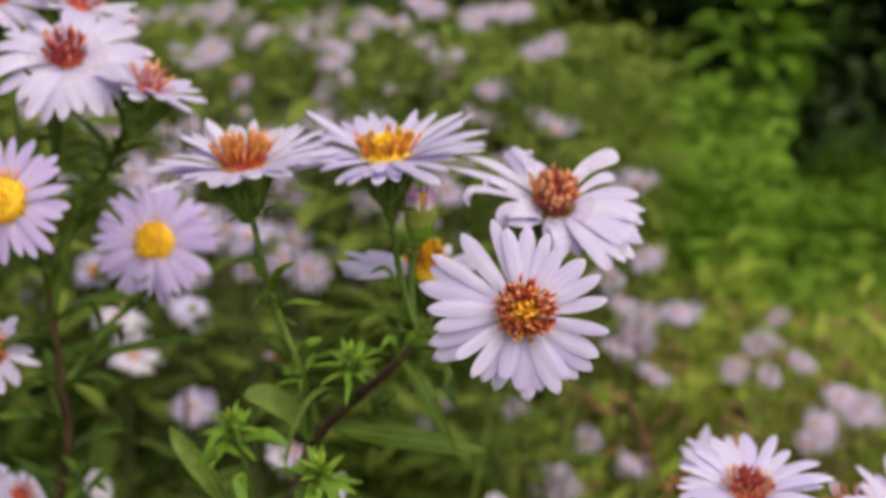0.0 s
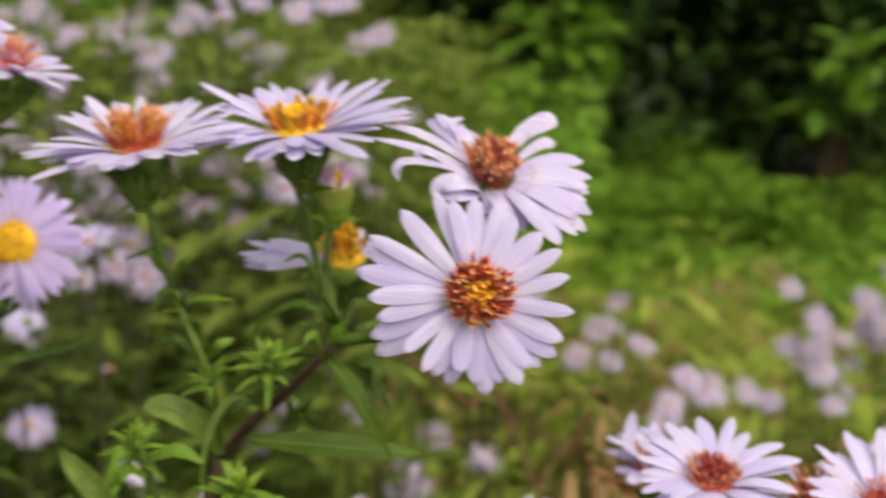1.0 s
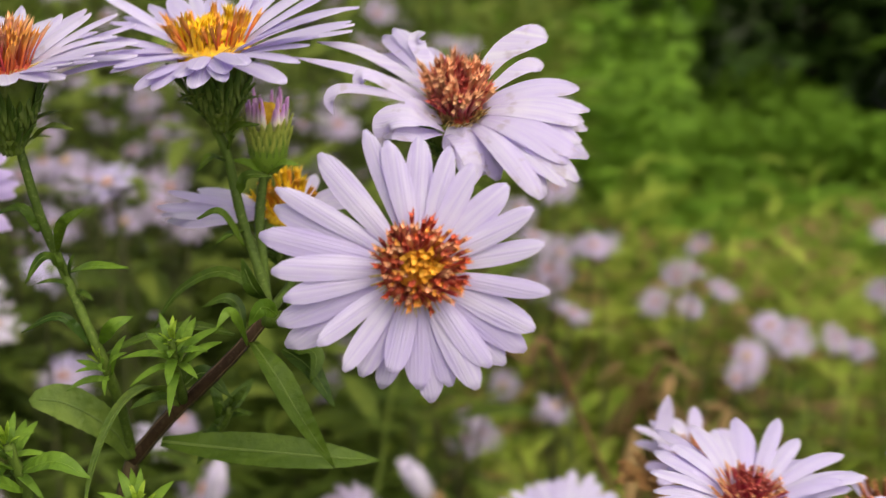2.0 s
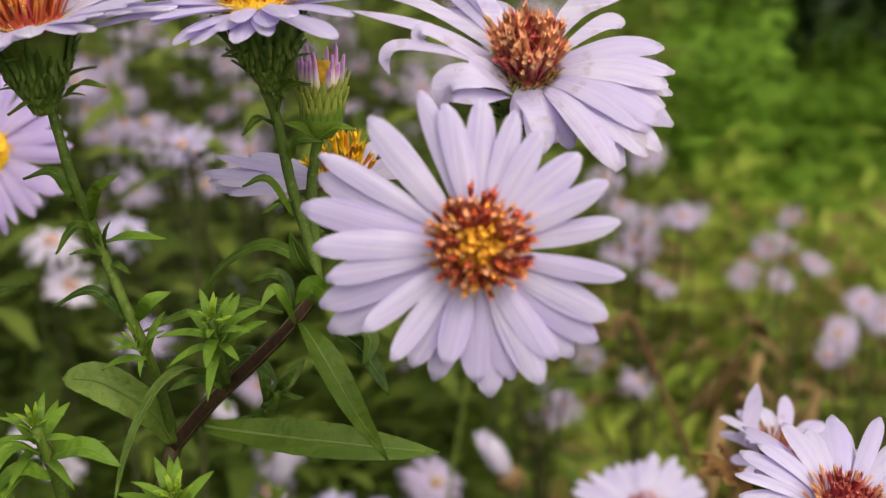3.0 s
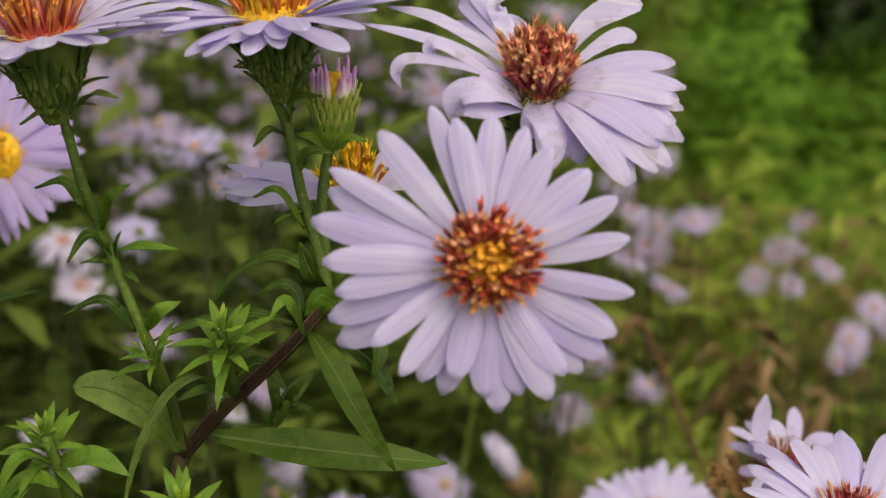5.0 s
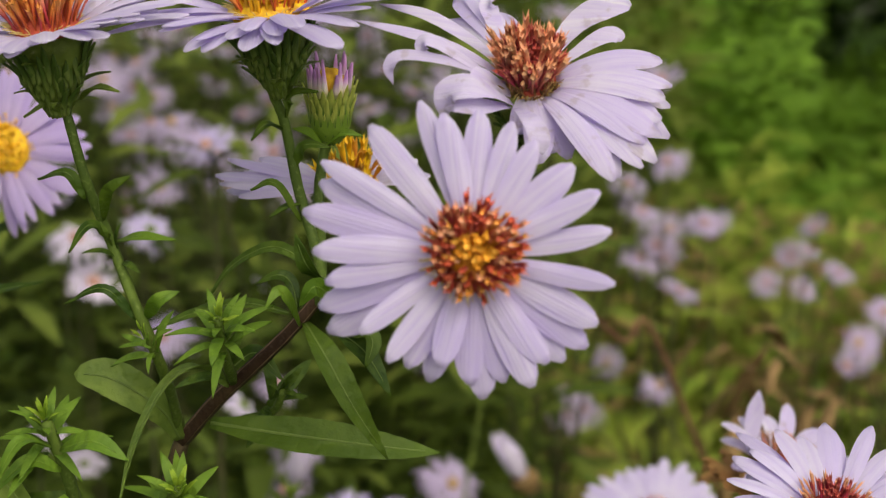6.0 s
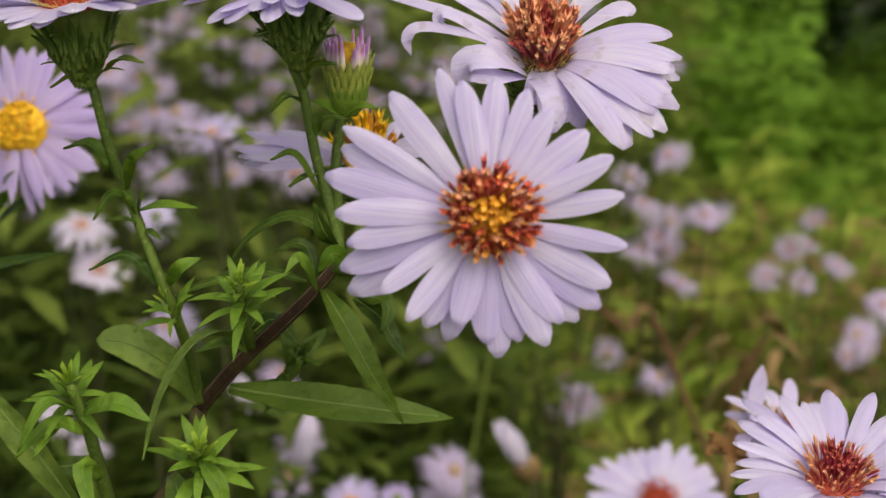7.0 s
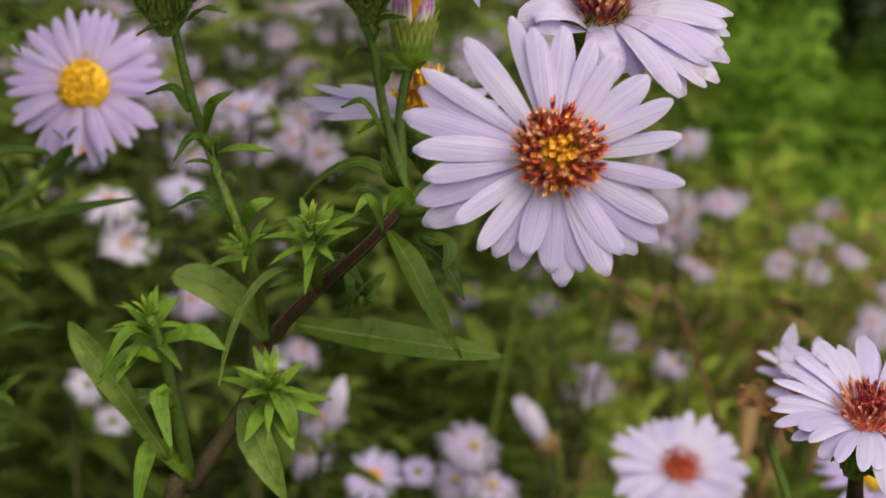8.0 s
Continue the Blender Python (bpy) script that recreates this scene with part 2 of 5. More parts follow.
def tube(path, r0, r1, sides=8, ridge=0.0, wobble=0.0, rng=None):
    verts, faces = [], []
    n = len(path)
    ref = Vector((0.3, -1, 0.2)).normalized()
    for i, p in enumerate(path):
        t = (path[min(i + 1, n - 1)] - path[max(i - 1, 0)]).normalized()
        a = t.cross(ref).normalized()
        b = a.cross(t).normalized()
        r = r0 + (r1 - r0) * i / (n - 1)
        if rng:
            r *= 1 + rng.uniform(-wobble, wobble)
        for k in range(sides):
            g = 2 * math.pi * k / sides
            q = r * (1 + (ridge if k % 2 else -ridge))
            verts.append(p + a * (q * math.cos(g)) + b * (q * math.sin(g)))
    for i in range(n - 1):
        for k in range(sides):
            a, b = i * sides + k, i * sides + (k + 1) % sides
            faces.append((a, b, b + sides, a + sides))
    faces.append(tuple(range(sides - 1, -1, -1)))
    faces.append(tuple(range((n - 1) * sides, n * sides)))
    return verts, faces


def gather(pieces):
    verts, faces = [], []
    for v, f in pieces:
        o = len(verts)
        verts += v
        faces += [tuple(i + o for i in q) for q in f]
    return verts, faces


def frame_to(normal, place):
    """A pose whose z axis is the normal; x is level."""
    n = Vector(normal).normalized()
    u = Vector((0, 0, 1)).cross(n)
    u = u.normalized() if u.length > 1e-4 else Vector((1, 0, 0))
    v = n.cross(u)
    return Matrix.Translation(place) @ Matrix((u, v, n)).transposed().to_4x4()


# ---- petals, florets, leaves: shared meshes ----
def petal_mesh(name, mat, width, rise, droop, curl=0.0):
    """A ray petal of 12 mm along x from the middle of its head."""
    n = 13
    path, side, widths = [], [], []
    for i in range(n):
        s = i / (n - 1)
        x = 0.0024 + 0.0096 * s
        z = 0.0096 * (rise * s - droop * s * s)
        y = curl * 0.0096 * s * s
        path.append(Vector((x, y, z)))
        side.append(Vector((0, 1, 0)))
        prof = (0.42 + 0.58 * math.sin(min(s / 0.62, 1.0) * math.pi / 2)) if s < 0.62 else math.sqrt(max(1 - ((s - 0.62) / 0.385) ** 2.1, 0.0))
        widths.append(width * max(prof, 0.2))
    return crisp(mesh_of(name, *blade(path, side, widths, 0.00016, 0.13, 0.05), mat))


def petal_set(mat, width=0.0023, rise=0.14, droop=0.14):
    kinds = [(1.0, 0.0, 0.0, 0.0), (0.88, 0.06, 0.05, 0.08), (1.08, -0.05, 0.03, -0.07), (0.78, 0.02, -0.06, 0.05), (0.95, 0.10, 0.16, -0.03), (1.0, -0.06, -0.02, 0.03)]
    return [petal_mesh("petal", mat, width * a, rise + b, droop + c, d) for a, b, c, d in kinds]


def floret_mesh(mat, length=0.0042, flare=0.00058, closed=False):
    """A tubular floret: a thin tube that widens to five pointed lobes."""
    rings = [(0.0, 0.00014), (0.45, 0.00016), (0.66, 0.00026), (0.78, 0.00029)]
    verts, faces = [], []
    for s, r in rings:
        for k in range(5):
            a = 2 * math.pi * k / 5
            verts.append(Vector((r * math.cos(a), r * math.sin(a), s * length)))
    for i in range(3):
        for k in range(5):
            a, b = i * 5 + k, i * 5 + (k + 1) % 5
            faces.append((a, b, b + 5, a + 5))
    if closed:
        verts.append(Vector((0, 0, length)))
        for k in range(5):
            faces.append((15 + k, 15 + (k + 1) % 5, 20))
    else:
        for k in range(5):
            a = 2 * math.pi * (k + 0.5) / 5
            verts.append(Vector((flare * math.cos(a), flare * math.sin(a), length * 1.0)))
            faces.append((15 + k, 15 + (k + 1) % 5, 20 + k))
        verts.append(Vector((0, 0, length * 0.8)))
        for k in range(5):
            faces.append((15 + (k + 1) % 5, 15 + k, 25))
    return mesh_of("floret", verts, faces, mat)


FLORET_PEACH = floret_mat("floret_peach", (0.34, 0.025, 0.05), (0.58, 0.08, 0.10), (0.82, 0.38, 0.22), turn=0.56)
FLORET_TAN = floret_mat("floret_tan", (0.42, 0.05, 0.06), (0.62, 0.15, 0.11), (0.80, 0.42, 0.23), turn=0.58)


def slim_mesh(mat, length=0.0046, bend=0.0004, girth=1.0, part_open=0.00007):
    """A slender floret whose five lobes stand close together, one longer than the next."""
    verts, faces = [], []
    rings = [(0.0, 0.00009), (0.42, 0.00010), (0.66, 0.00019), (0.79, 0.00020)]
    for s, r in rings:
        for k in range(5):
            a = 2 * math.pi * k / 5
            verts.append(Vector((girth * r * math.cos(a) + bend * s * s, girth * r * math.sin(a), s * length)))
    for i in range(len(rings) - 1):
        for k in range(5):
            a, c = i * 5 + k, i * 5 + (k + 1) % 5
            faces.append((a, c, c + 5, a + 5))
    for k in range(5):
        a = 2 * math.pi * (k + 0.5) / 5
        r = girth * (0.00009 + part_open * (1 + k % 3))
        verts.append(Vector((r * math.cos(a) + bend, r * math.sin(a), length * (0.87 + 0.045 * (k * 2 % 3)))))
        faces.append((15 + k, 15 + (k + 1) % 5, 20 + k))
    verts.append(Vector((bend * 0.8, 0, length * 0.84)))
    for k in range(5):
        faces.append((15 + (k + 1) % 5, 15 + k, 25))
    return mesh_of("floret", verts, faces, mat)


FLORETS = {
    "peach": slim_mesh(FLORET_PEACH, 0.0047, 0.0004, 1.25), "crimson": slim_mesh(FLORET_WINE, 0.0043, 0.0003), "peach_open": slim_mesh(FLORET_PEACH, 0.0050, -0.0003, 1.35, 0.00010), "tan": slim_mesh(FLORET_TAN, 0.0048, 0.0005, 1.25),
    "thread": slim_mesh(FLORET_TAN, 0.0046, 0.0007, 0.8, 0.00004), "gold": slim_mesh(FLORET_GOLD, 0.0036, 0.0003, 1.5, 0.00006), "rust": slim_mesh(FLORET_ORANGE, 0.0043, 0.0004, 1.1, 0.0001),
    "red": slim_mesh(FLORET_RED, 0.0042, 0.0003, 1.2, 0.00012), "yellow": floret_mesh(FLORET_YELLOW, 0.0036),
    "orange": floret_mesh(FLORET_ORANGE, 0.0042), "brown": floret_mesh(FLORET_BROWN, 0.0044),
    "bead": floret_mesh(FLORET_YELLOW, 0.0026, closed=True),
}


def dome_mesh(name, mat, radius, height, rough=0.12, seed=1):
    rng = random.Random(seed)
    verts, faces = [], []
    rings, segs = 6, 18
    for i in range(rings):
        a = (i / rings) * math.pi / 2
        for k in range(segs):
            g = 2 * math.pi * k / segs
            r = radius * math.cos(a) * (1 + rng.uniform(-rough, rough))
            verts.append(Vector((r * math.cos(g), r * math.sin(g), height * math.sin(a) * (1 + rng.uniform(-rough, rough)))))
    verts.append(Vector((0, 0, height)))
    for i in range(rings - 1):
        for k in range(segs):
            a, b = i * segs + k, i * segs + (k + 1) % segs
            faces.append((a, b, b + segs, a + segs))
    for k in range(segs):
        faces.append(((rings - 1) * segs + k, (rings - 1) * segs + (k + 1) % segs, rings * segs))
    verts.append(Vector((0, 0, -0.001)))
    for k in range(segs):
        faces.append(((k + 1) % segs, k, rings * segs + 1))
    return mesh_of(name, verts, faces, mat)


DISC_GOLD = disc_mat("disc_gold", (0.46, 0.16, 0.015), (0.74, 0.36, 0.03))
DOMES = {"gold": dome_mesh("disc", DISC_GOLD, 0.0042, 0.0022, seed=3), "red": dome_mesh("disc", DISC_RED, 0.0040, 0.0018), "yellow": dome_mesh("disc", DISC_YELLOW, 0.0042, 0.0022, seed=2)}


def pappus_mesh():
    rng = random.Random(4)
    pieces = []
    for k in range(90):
        a = 2 * math.pi * k / 90 + rng.uniform(-0.05, 0.05)
        d = Vector((math.cos(a), math.sin(a), 0))
        h = rng.uniform(0.5, 1.6) / 1000
        pieces.append(tube([d * 0.0030, d * 0.0038 + Vector((0, 0, h * 0.7)), d * rng.uniform(0.0043, 0.0053) + Vector((0, 0, h))], 0.00010, 0.00004, 4))
    return mesh_of("pappus", *gather(pieces), DISC_CREAM)


PAPPUS = pappus_mesh()


def leaf_blade(path, width, hint=(0, 0, 1), thick=0.00028, fold=0.22, broad=0.42, twist=0.0, blunt=0.85):
    """A lance-shaped leaf along a path. hint: where its upper face looks."""
    n = len(path)
    side, widths = [], []
    h = Vector(hint).normalized()
    for i in range(n):
        s = i / (n - 1)
        t = (path[min(i + 1, n - 1)] - path[max(i - 1, 0)]).normalized()
        a = t.cross(h)
        a = a.normalized() if a.length > 1e-3 else Vector((1, 0, 0))
        if twist:
            a = Matrix.Rotation(twist * s, 3, t) @ a
        side.append(a)
        prof = (0.30 + 0.70 * math.sin(s / broad * math.pi / 2)) if s < broad else math.cos((s - broad) / (1 - broad) * math.pi / 2) ** blunt
        tooth = 1 + 0.018 * (1 if i % 2 else -1)
        widths.append(max(width * prof * tooth, width * 0.03))
    return blade(path, side, widths, thick, fold)


def bent_leaf_mesh(name, mat, length, width, lift, droop, fold=0.25):
    path = [Vector((length * s, 0, length * (lift * s - droop * s * s))) for s in [i / 9 for i in range(10)]]
    return crisp(mesh_of(name, *leaf_blade(path, width, fold=fold, blunt=0.65), mat))


TIPS = [bent_leaf_mesh("leaf", LEAF_TIP, 0.0052, w, a, b) for a, b, w in ((0.3, 0.25, 0.0011), (0.2, 0.4, 0.0012), (0.35, 0.15, 0.0010))]
ARCHED = [bent_leaf_mesh("leaf", LEAF_YOUNG, 0.0064, w, a, b) for a, b, w in ((0.35, 0.55, 0.0015), (0.25, 0.7, 0.0013), (0.15, 0.35, 0.0014), (0.45, 0.95, 0.0012))]
SMALL = [bent_leaf_mesh("leaf", LEAF, 0.007, 0.0016, a, b) for a, b in ((0.7, 0.5), (0.5, 0.7), (0.3, 0.6))]
LEAFY = [bent_leaf_mesh("leaf", BRACT, 0.007, 0.0020, a, b) for a, b in ((0.7, 0.8), (0.5, 0.9), (0.4, 0.6))]
SCALES = [bent_leaf_mesh("bract", SCALE_GREEN, 0.0062, 0.00078, a, b, 0.35) for a, b in ((0.1, -0.15), (0.0, 0.08), (0.05, 0.22))]


def flower_head(plant, place, normal, petals, rays, florets, seed, inner=None, count=70, reach=4.2, tall=1.0, dome="red", calyx=True, sway=0.0, leafy=0, splay=32, pappus=False, core=0.0, lean_to=(0, 0), front=None):
    """One aster bloom under a plant: its green cup, its ray petals by (angle, length in mm) and its disc florets."""
    rng = random.Random(seed)
    origin = plant.matrix_basis.translation
    m = frame_to(normal, place - origin)
    profile = [(0.0, 0.0037), (-0.0018, 0.0036), (-0.0042, 0.0029), (-0.0066, 0.0019), (-0.0086, 0.0009)]
    verts, faces = [], []
    for z, r in profile:
        for k in range(14):
            a = 2 * math.pi * k / 14
            verts.append(Vector((r * math.cos(a), r * math.sin(a), z)))
    for i in range(len(profile) - 1):
        for k in range(14):
            a, b = i * 14 + k, i * 14 + (k + 1) % 14
            faces.append((b, a, a + 14, b + 14))
    faces.append(tuple(range(14)))
    head = part("flower_head", mesh_of("flower_head", verts, faces, BRACT), plant, m)
    if calyx:
        for ring, (z, r, tilt, num) in enumerate(((-0.0086, 0.0010, 62, 11), (-0.0075, 0.0016, 64, 15), (-0.0064, 0.0022, 66, 18), (-0.0054, 0.0028, 68, 20), (-0.0045, 0.0033, 72, 20))):
            for k in range(num):
                a = 360 * (k + 0.5 * ring) / num + rng.uniform(-6, 6)
                ob = part("bract", rng.choice(SCALES), head, pose(0, 0, 0, 0, 0, a) @ pose(r, 0, z, 0, -tilt - 8 + rng.uniform(-4, 5), 0) @ Matrix.Diagonal((0.72, 1, 1, 1)))
        for k in range(leafy):
            a = 360 * k / max(leafy, 1) + rng.uniform(-20, 20)
            part("leafy_bract", rng.choice(LEAFY), head, pose(0, 0, 0, 0, 0, a) @ pose(0.0014, 0, -0.0078 + 0.0011 * (k % 4), 0, -34 + rng.uniform(-16, 16), 0) @ Matrix.Scale(rng.uniform(0.35, 0.75), 4))
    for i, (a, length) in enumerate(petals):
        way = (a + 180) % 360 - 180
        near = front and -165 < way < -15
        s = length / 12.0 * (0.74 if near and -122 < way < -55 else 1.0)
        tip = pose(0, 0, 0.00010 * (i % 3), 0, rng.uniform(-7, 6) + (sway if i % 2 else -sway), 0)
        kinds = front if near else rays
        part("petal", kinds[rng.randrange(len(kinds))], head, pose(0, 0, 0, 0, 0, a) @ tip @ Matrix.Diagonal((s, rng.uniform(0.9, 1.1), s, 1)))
    part("disc", DOMES[dome], head, Matrix.Scale(min(reach / 3.4, 1.0), 4))
    if core:
        part("disc_core", DOMES["gold" if dome == "red" else "yellow"], head, Matrix.Translation((0, 0, 0.0018)) @ Matrix.Scale(core, 4), "dense golden heart of the disc")
    if pappus:
        part("pappus", PAPPUS, head, Matrix.Scale(max(reach / 3.4, 0.66), 4), label="pale cream bristles round the disc")
    golden = math.pi * (3 - math.sqrt(5))
    for k in range(count):
        f = math.sqrt((k + 0.5) / count)
        r = reach * f / 1000
        a = k * golden
        centre = inner is not None and f < inner[1]
        mesh = FLORETS[inner[0]] if centre else FLORETS[rng.choice(florets)]
        lean = (6 + splay * f * f) + rng.uniform(-9, 9)
        z = 0.0012 * (1 - f * f)
        part("floret", mesh, head, pose(r * math.cos(a) * 0.9, r * math.sin(a) * 0.9, z, *lean_to, 0) @ pose(0, 0, 0, 0, 0, math.degrees(a)) @ pose(0, 0, 0, rng.uniform(-13, 13), lean + rng.uniform(-6, 6), rng.uniform(0, 360) if centre else 0)
             @ Matrix.Diagonal((1.25, 1.25, 1, 1) if centre else (1, 1, 1, 1)) @ Matrix.Scale((0.85 if centre else tall) * rng.uniform(0.72, 1.14), 4))
    return head


def ring_of(n, length, seed, spread=1.2, gap=None):
    rng = random.Random(seed)
    out = []
    for k in range(n):
        a = 360 * k / n + rng.uniform(-5, 5)
        if gap and gap[0] < a < gap[1]:
            continue
        out.append((a, length + rng.uniform(-spread, spread)))
    return out


def stem_part(plant, pts, r0, r1, mat=None, name="stem", steps=6, ridge=0.08, seed=3):
    o = plant.matrix_basis.translation
    path = [p - o for p in spline([at(*p) for p in pts], steps)]
    return part(name, mesh_of(name, *tube(path, r0 / 1000, r1 / 1000, 10, ridge, 0.05, random.Random(seed)), mat or STEM), plant)


def leaf_part(plant, pts, width, mat=None, hint=(0, -0.5, 1), fold=0.34, broad=0.42, twist=0.0, name="leaf", rib=True, blunt=0.85):
    o = plant.matrix_basis.translation
    path = [p - o for p in spline([at(*p) for p in pts], 6)]
    v, f = leaf_blade(path, width / 1000, hint, fold=fold, broad=broad, twist=twist, blunt=blunt)
    leaf = part(name, crisp(mesh_of(name, v, f, mat or LEAF)), plant)
    if rib:
        lift = Vector(hint).normalized() * 0.00018
        part("midrib", mesh_of("midrib", *tube([p + lift for p in path[:-2]], width / 18000, width / 50000, 5), RIB_YOUNG if mat is LEAF_YOUNG else LEAF_RIB), leaf)
    return leaf


def rosette(plant, place, up, n, size, seed, meshes=None, low=78):
    """A leafy shoot tip: a tuft of upright bright leaves over wider ones set in a spiral down the shoot."""
    rng = random.Random(seed)
    m = frame_to(up, at(*place) - plant.matrix_basis.translation)
    for k in range(n):
        f = k / max(n - 1, 1)
        a = k * 137.5 + rng.uniform(-22, 22)
        lift = -(low - (low - 22) * f ** 0.8) - rng.uniform(-9, 9)
        s = size * (0.34 + 0.72 * f) * rng.uniform(0.75, 1.15)
        kinds = meshes or (TIPS if f < 0.35 else ARCHED)
        part("leaf", rng.choice(kinds), plant, m @ pose(0, 0, -0.0062 * f ** 1.3 * size, 0, 0, a) @ pose(0.0003, 0, 0, 0, lift, 0) @ Matrix.Diagonal((s, s * 1.05, s, 1)))


def stem_leaves(plant, pts, count, size, seed, meshes=None):
    """Small leaves set alternately along a stem."""
    rng = random.Random(seed)
    line = spline([at(*p) - plant.matrix_basis.translation for p in pts], 12)
    for k in range(count):
        i = min(int((k + rng.uniform(0.2, 0.8)) / count * (len(line) - 1)), len(line) - 2)
        up = line[i] - line[i + 1]
        s = size * rng.uniform(0.7, 1.2)
        part("leaf", rng.choice(meshes or SMALL), plant, frame_to(up, line[i]) @ pose(0, 0, 0, 0, 0, k * 137.5 + rng.uniform(-30, 30)) @ pose(0.0005, 0, 0, 0, -rng.uniform(15, 45), 0) @ Matrix.Diagonal((s, s, s, 1)))


def ray_along(plant, head, pts, width, mat, hint=(0, -0.7, 0.7), broad=0.6):
    """A loose or curled ray petal of a head, along a line of its own."""
    back = (plant.matrix_basis @ head.matrix_basis).inverted()
    path = [back @ p for p in spline([at(*p) for p in pts], 6)]
    v, f = leaf_blade(path, width / 1000, back.to_3x3() @ Vector(hint), 0.00016, 0.2, broad)
    return part("petal", crisp(mesh_of("petal", v, f, mat)), head)


# ---- ground ----
def ground_sheet():
    xs = [-60, -12, -4] + [-2 + 0.25 * i for i in range(25)] + [6, 14, 60]
    ys = [-60, -12, -4] + [-1 + 0.25 * i for i in range(33)] + [9, 16, 60]
    verts = [(x, y, 0.05 * noise.noise(Vector((x * 1.3, y * 1.3, 0))) if abs(x) < 8 and abs(y) < 10 else 0.0) for y in ys for x in xs]
    n = len(xs)
    faces = [(j * n + i, j * n + i + 1, (j + 1) * n + i + 1, (j + 1) * n + i) for j in range(len(ys) - 1) for i in range(n - 1)]
    return tagged(new("ground", mesh_of("ground", verts, faces, SOIL)), "damp soil with patchy low green growth", "ground", kind="structure")


ground_sheet()

# ---- the aster plant in bloom before the camera ----
LEAF_MID = leaf_mat("leaf_mid", (0.115, 0.185, 0.030), (0.24, 0.33, 0.065))
LILAC = petal_set(PETAL, 0.0026)
PALE = petal_set(PETAL_PALE, 0.0022, 0.12, 0.20)
VIOLET = petal_set(PETAL_VIOLET, 0.0021, 0.12, 0.18)
CUPPED = petal_set(PETAL_PALE, 0.0027, 0.34, 0.17)
RAISED, RAISED_LILAC = petal_set(PETAL_PALE, 0.0024, 0.44, 0.18), petal_set(PETAL, 0.0024, 0.44, 0.18)
CUPPED_FLAT, FLAT_LILAC = petal_set(PETAL_PALE, 0.0026, 0.26, 0.20), petal_set(PETAL, 0.0026, 0.26, 0.20)
SHAGGY_LILAC = petal_set(PETAL, 0.0021, 0.50, 0.32)
SHAGGY = petal_set(PETAL_PALE, 0.0029, 0.35, 0.45)

main = thing("aster_plant", Vector((-0.046, 0.022, 0.0)), "lilac-flowered aster plant with a dark branching stem and leafy shoots", "flower")
UPPER = [(-14.8, 17.0, -9.0), (-18.5, 18.0, -13.5), (-22.9, 20.0, -18.2), (-27.2, 24.0, -23.1), (-32.1, 28.0, -29.5)]
LOWER = [(-32.1, 28.0, -29.5), (-34.7, 26.0, -37.1), (-40.5, 24.0, -46.2), (-43.4, 22.0, -52.2), (-48, 21, -120), (-47, 22, -400), (-46, 22, -949)]
stem_part(main, UPPER, 0.62, 0.86, STEM_BROWN, "main_stem", ridge=0.12)
stem_part(main, LOWER, 0.88, 1.5, STEM_OLIVE, "main_stem", ridge=0.12)
for dx, dy, dz in ((-0.55, -0.5, 0.55), (0.35, -0.8, -0.3)):
    stem_part(main, [(x + dx * r, y + dy * r, z + dz * r) for (x, y, z), r in zip(UPPER, (0.66, 0.73, 0.79, 0.86, 0.92))], 0.10, 0.13, STEM_RIDGE, "stem_ridge")
S1 = [(-41.3, 18.0, 11.8), (-40.5, 18.0, 9.2), (-39.1, 18.5, 2.6), (-37.2, 20.0, -4.2), (-34.8, 18.0, -9.6), (-33.0, 18.0, -14.5), (-32.2, 23.0, -21.7), (-32.0, 28.0, -29.0)]
stem_part(main, S1, 0.5, 0.62, STEM, "side_stem", ridge=0.03)
S3 = [(-20.5, 21.5, 14.1), (-20.0, 22.0, 11.2), (-18.9, 22.0, 8.3), (-17.6, 22.0, 1.3), (-16.2, 21.0, -3.3), (-14.9, 18.0, -7.2), (-15.1, 17.0, -9.6)]
stem_part(main, S3, 0.52, 0.62, STEM, "side_stem", ridge=0.03)
stem_part(main, [(-14.6, 27.0, 6.6), (-15.3, 27.0, 3.9), (-15.8, 26.0, -0.2), (-15.5, 24.0, -4.0), (-15.0, 19.0, -7.5)], 0.55, 0.6, STEM, "side_stem")
stem_part(main, [(0.4, -4.5, 0.8), (-1.5, 3, -2.5), (-8, 12, -7.5), (-15.0, 17, -9.6)], 0.8, 0.9, STEM, "side_stem")
stem_part(main, [(5.4, 15.0, 7.5), (4.0, 19, 2), (-2, 19, -5), (-12.5, 17.5, -8.5)], 0.7, 0.8, STEM, "side_stem")
stem_part(main, [(-11.5, 32, -7), (-13.0, 28, -9), (-15.4, 18, -9.8)], 0.5, 0.6, STEM, "side_stem")

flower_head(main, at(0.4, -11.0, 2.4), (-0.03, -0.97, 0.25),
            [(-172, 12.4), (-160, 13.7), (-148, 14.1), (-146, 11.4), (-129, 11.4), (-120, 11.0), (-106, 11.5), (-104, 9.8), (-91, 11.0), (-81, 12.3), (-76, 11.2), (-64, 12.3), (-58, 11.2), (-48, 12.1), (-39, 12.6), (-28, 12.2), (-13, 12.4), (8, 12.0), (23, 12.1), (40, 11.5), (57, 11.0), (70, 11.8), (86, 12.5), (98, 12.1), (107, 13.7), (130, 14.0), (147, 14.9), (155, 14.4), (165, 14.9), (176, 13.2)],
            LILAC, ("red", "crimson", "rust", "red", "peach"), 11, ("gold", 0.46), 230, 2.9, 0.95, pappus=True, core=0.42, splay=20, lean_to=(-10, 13))
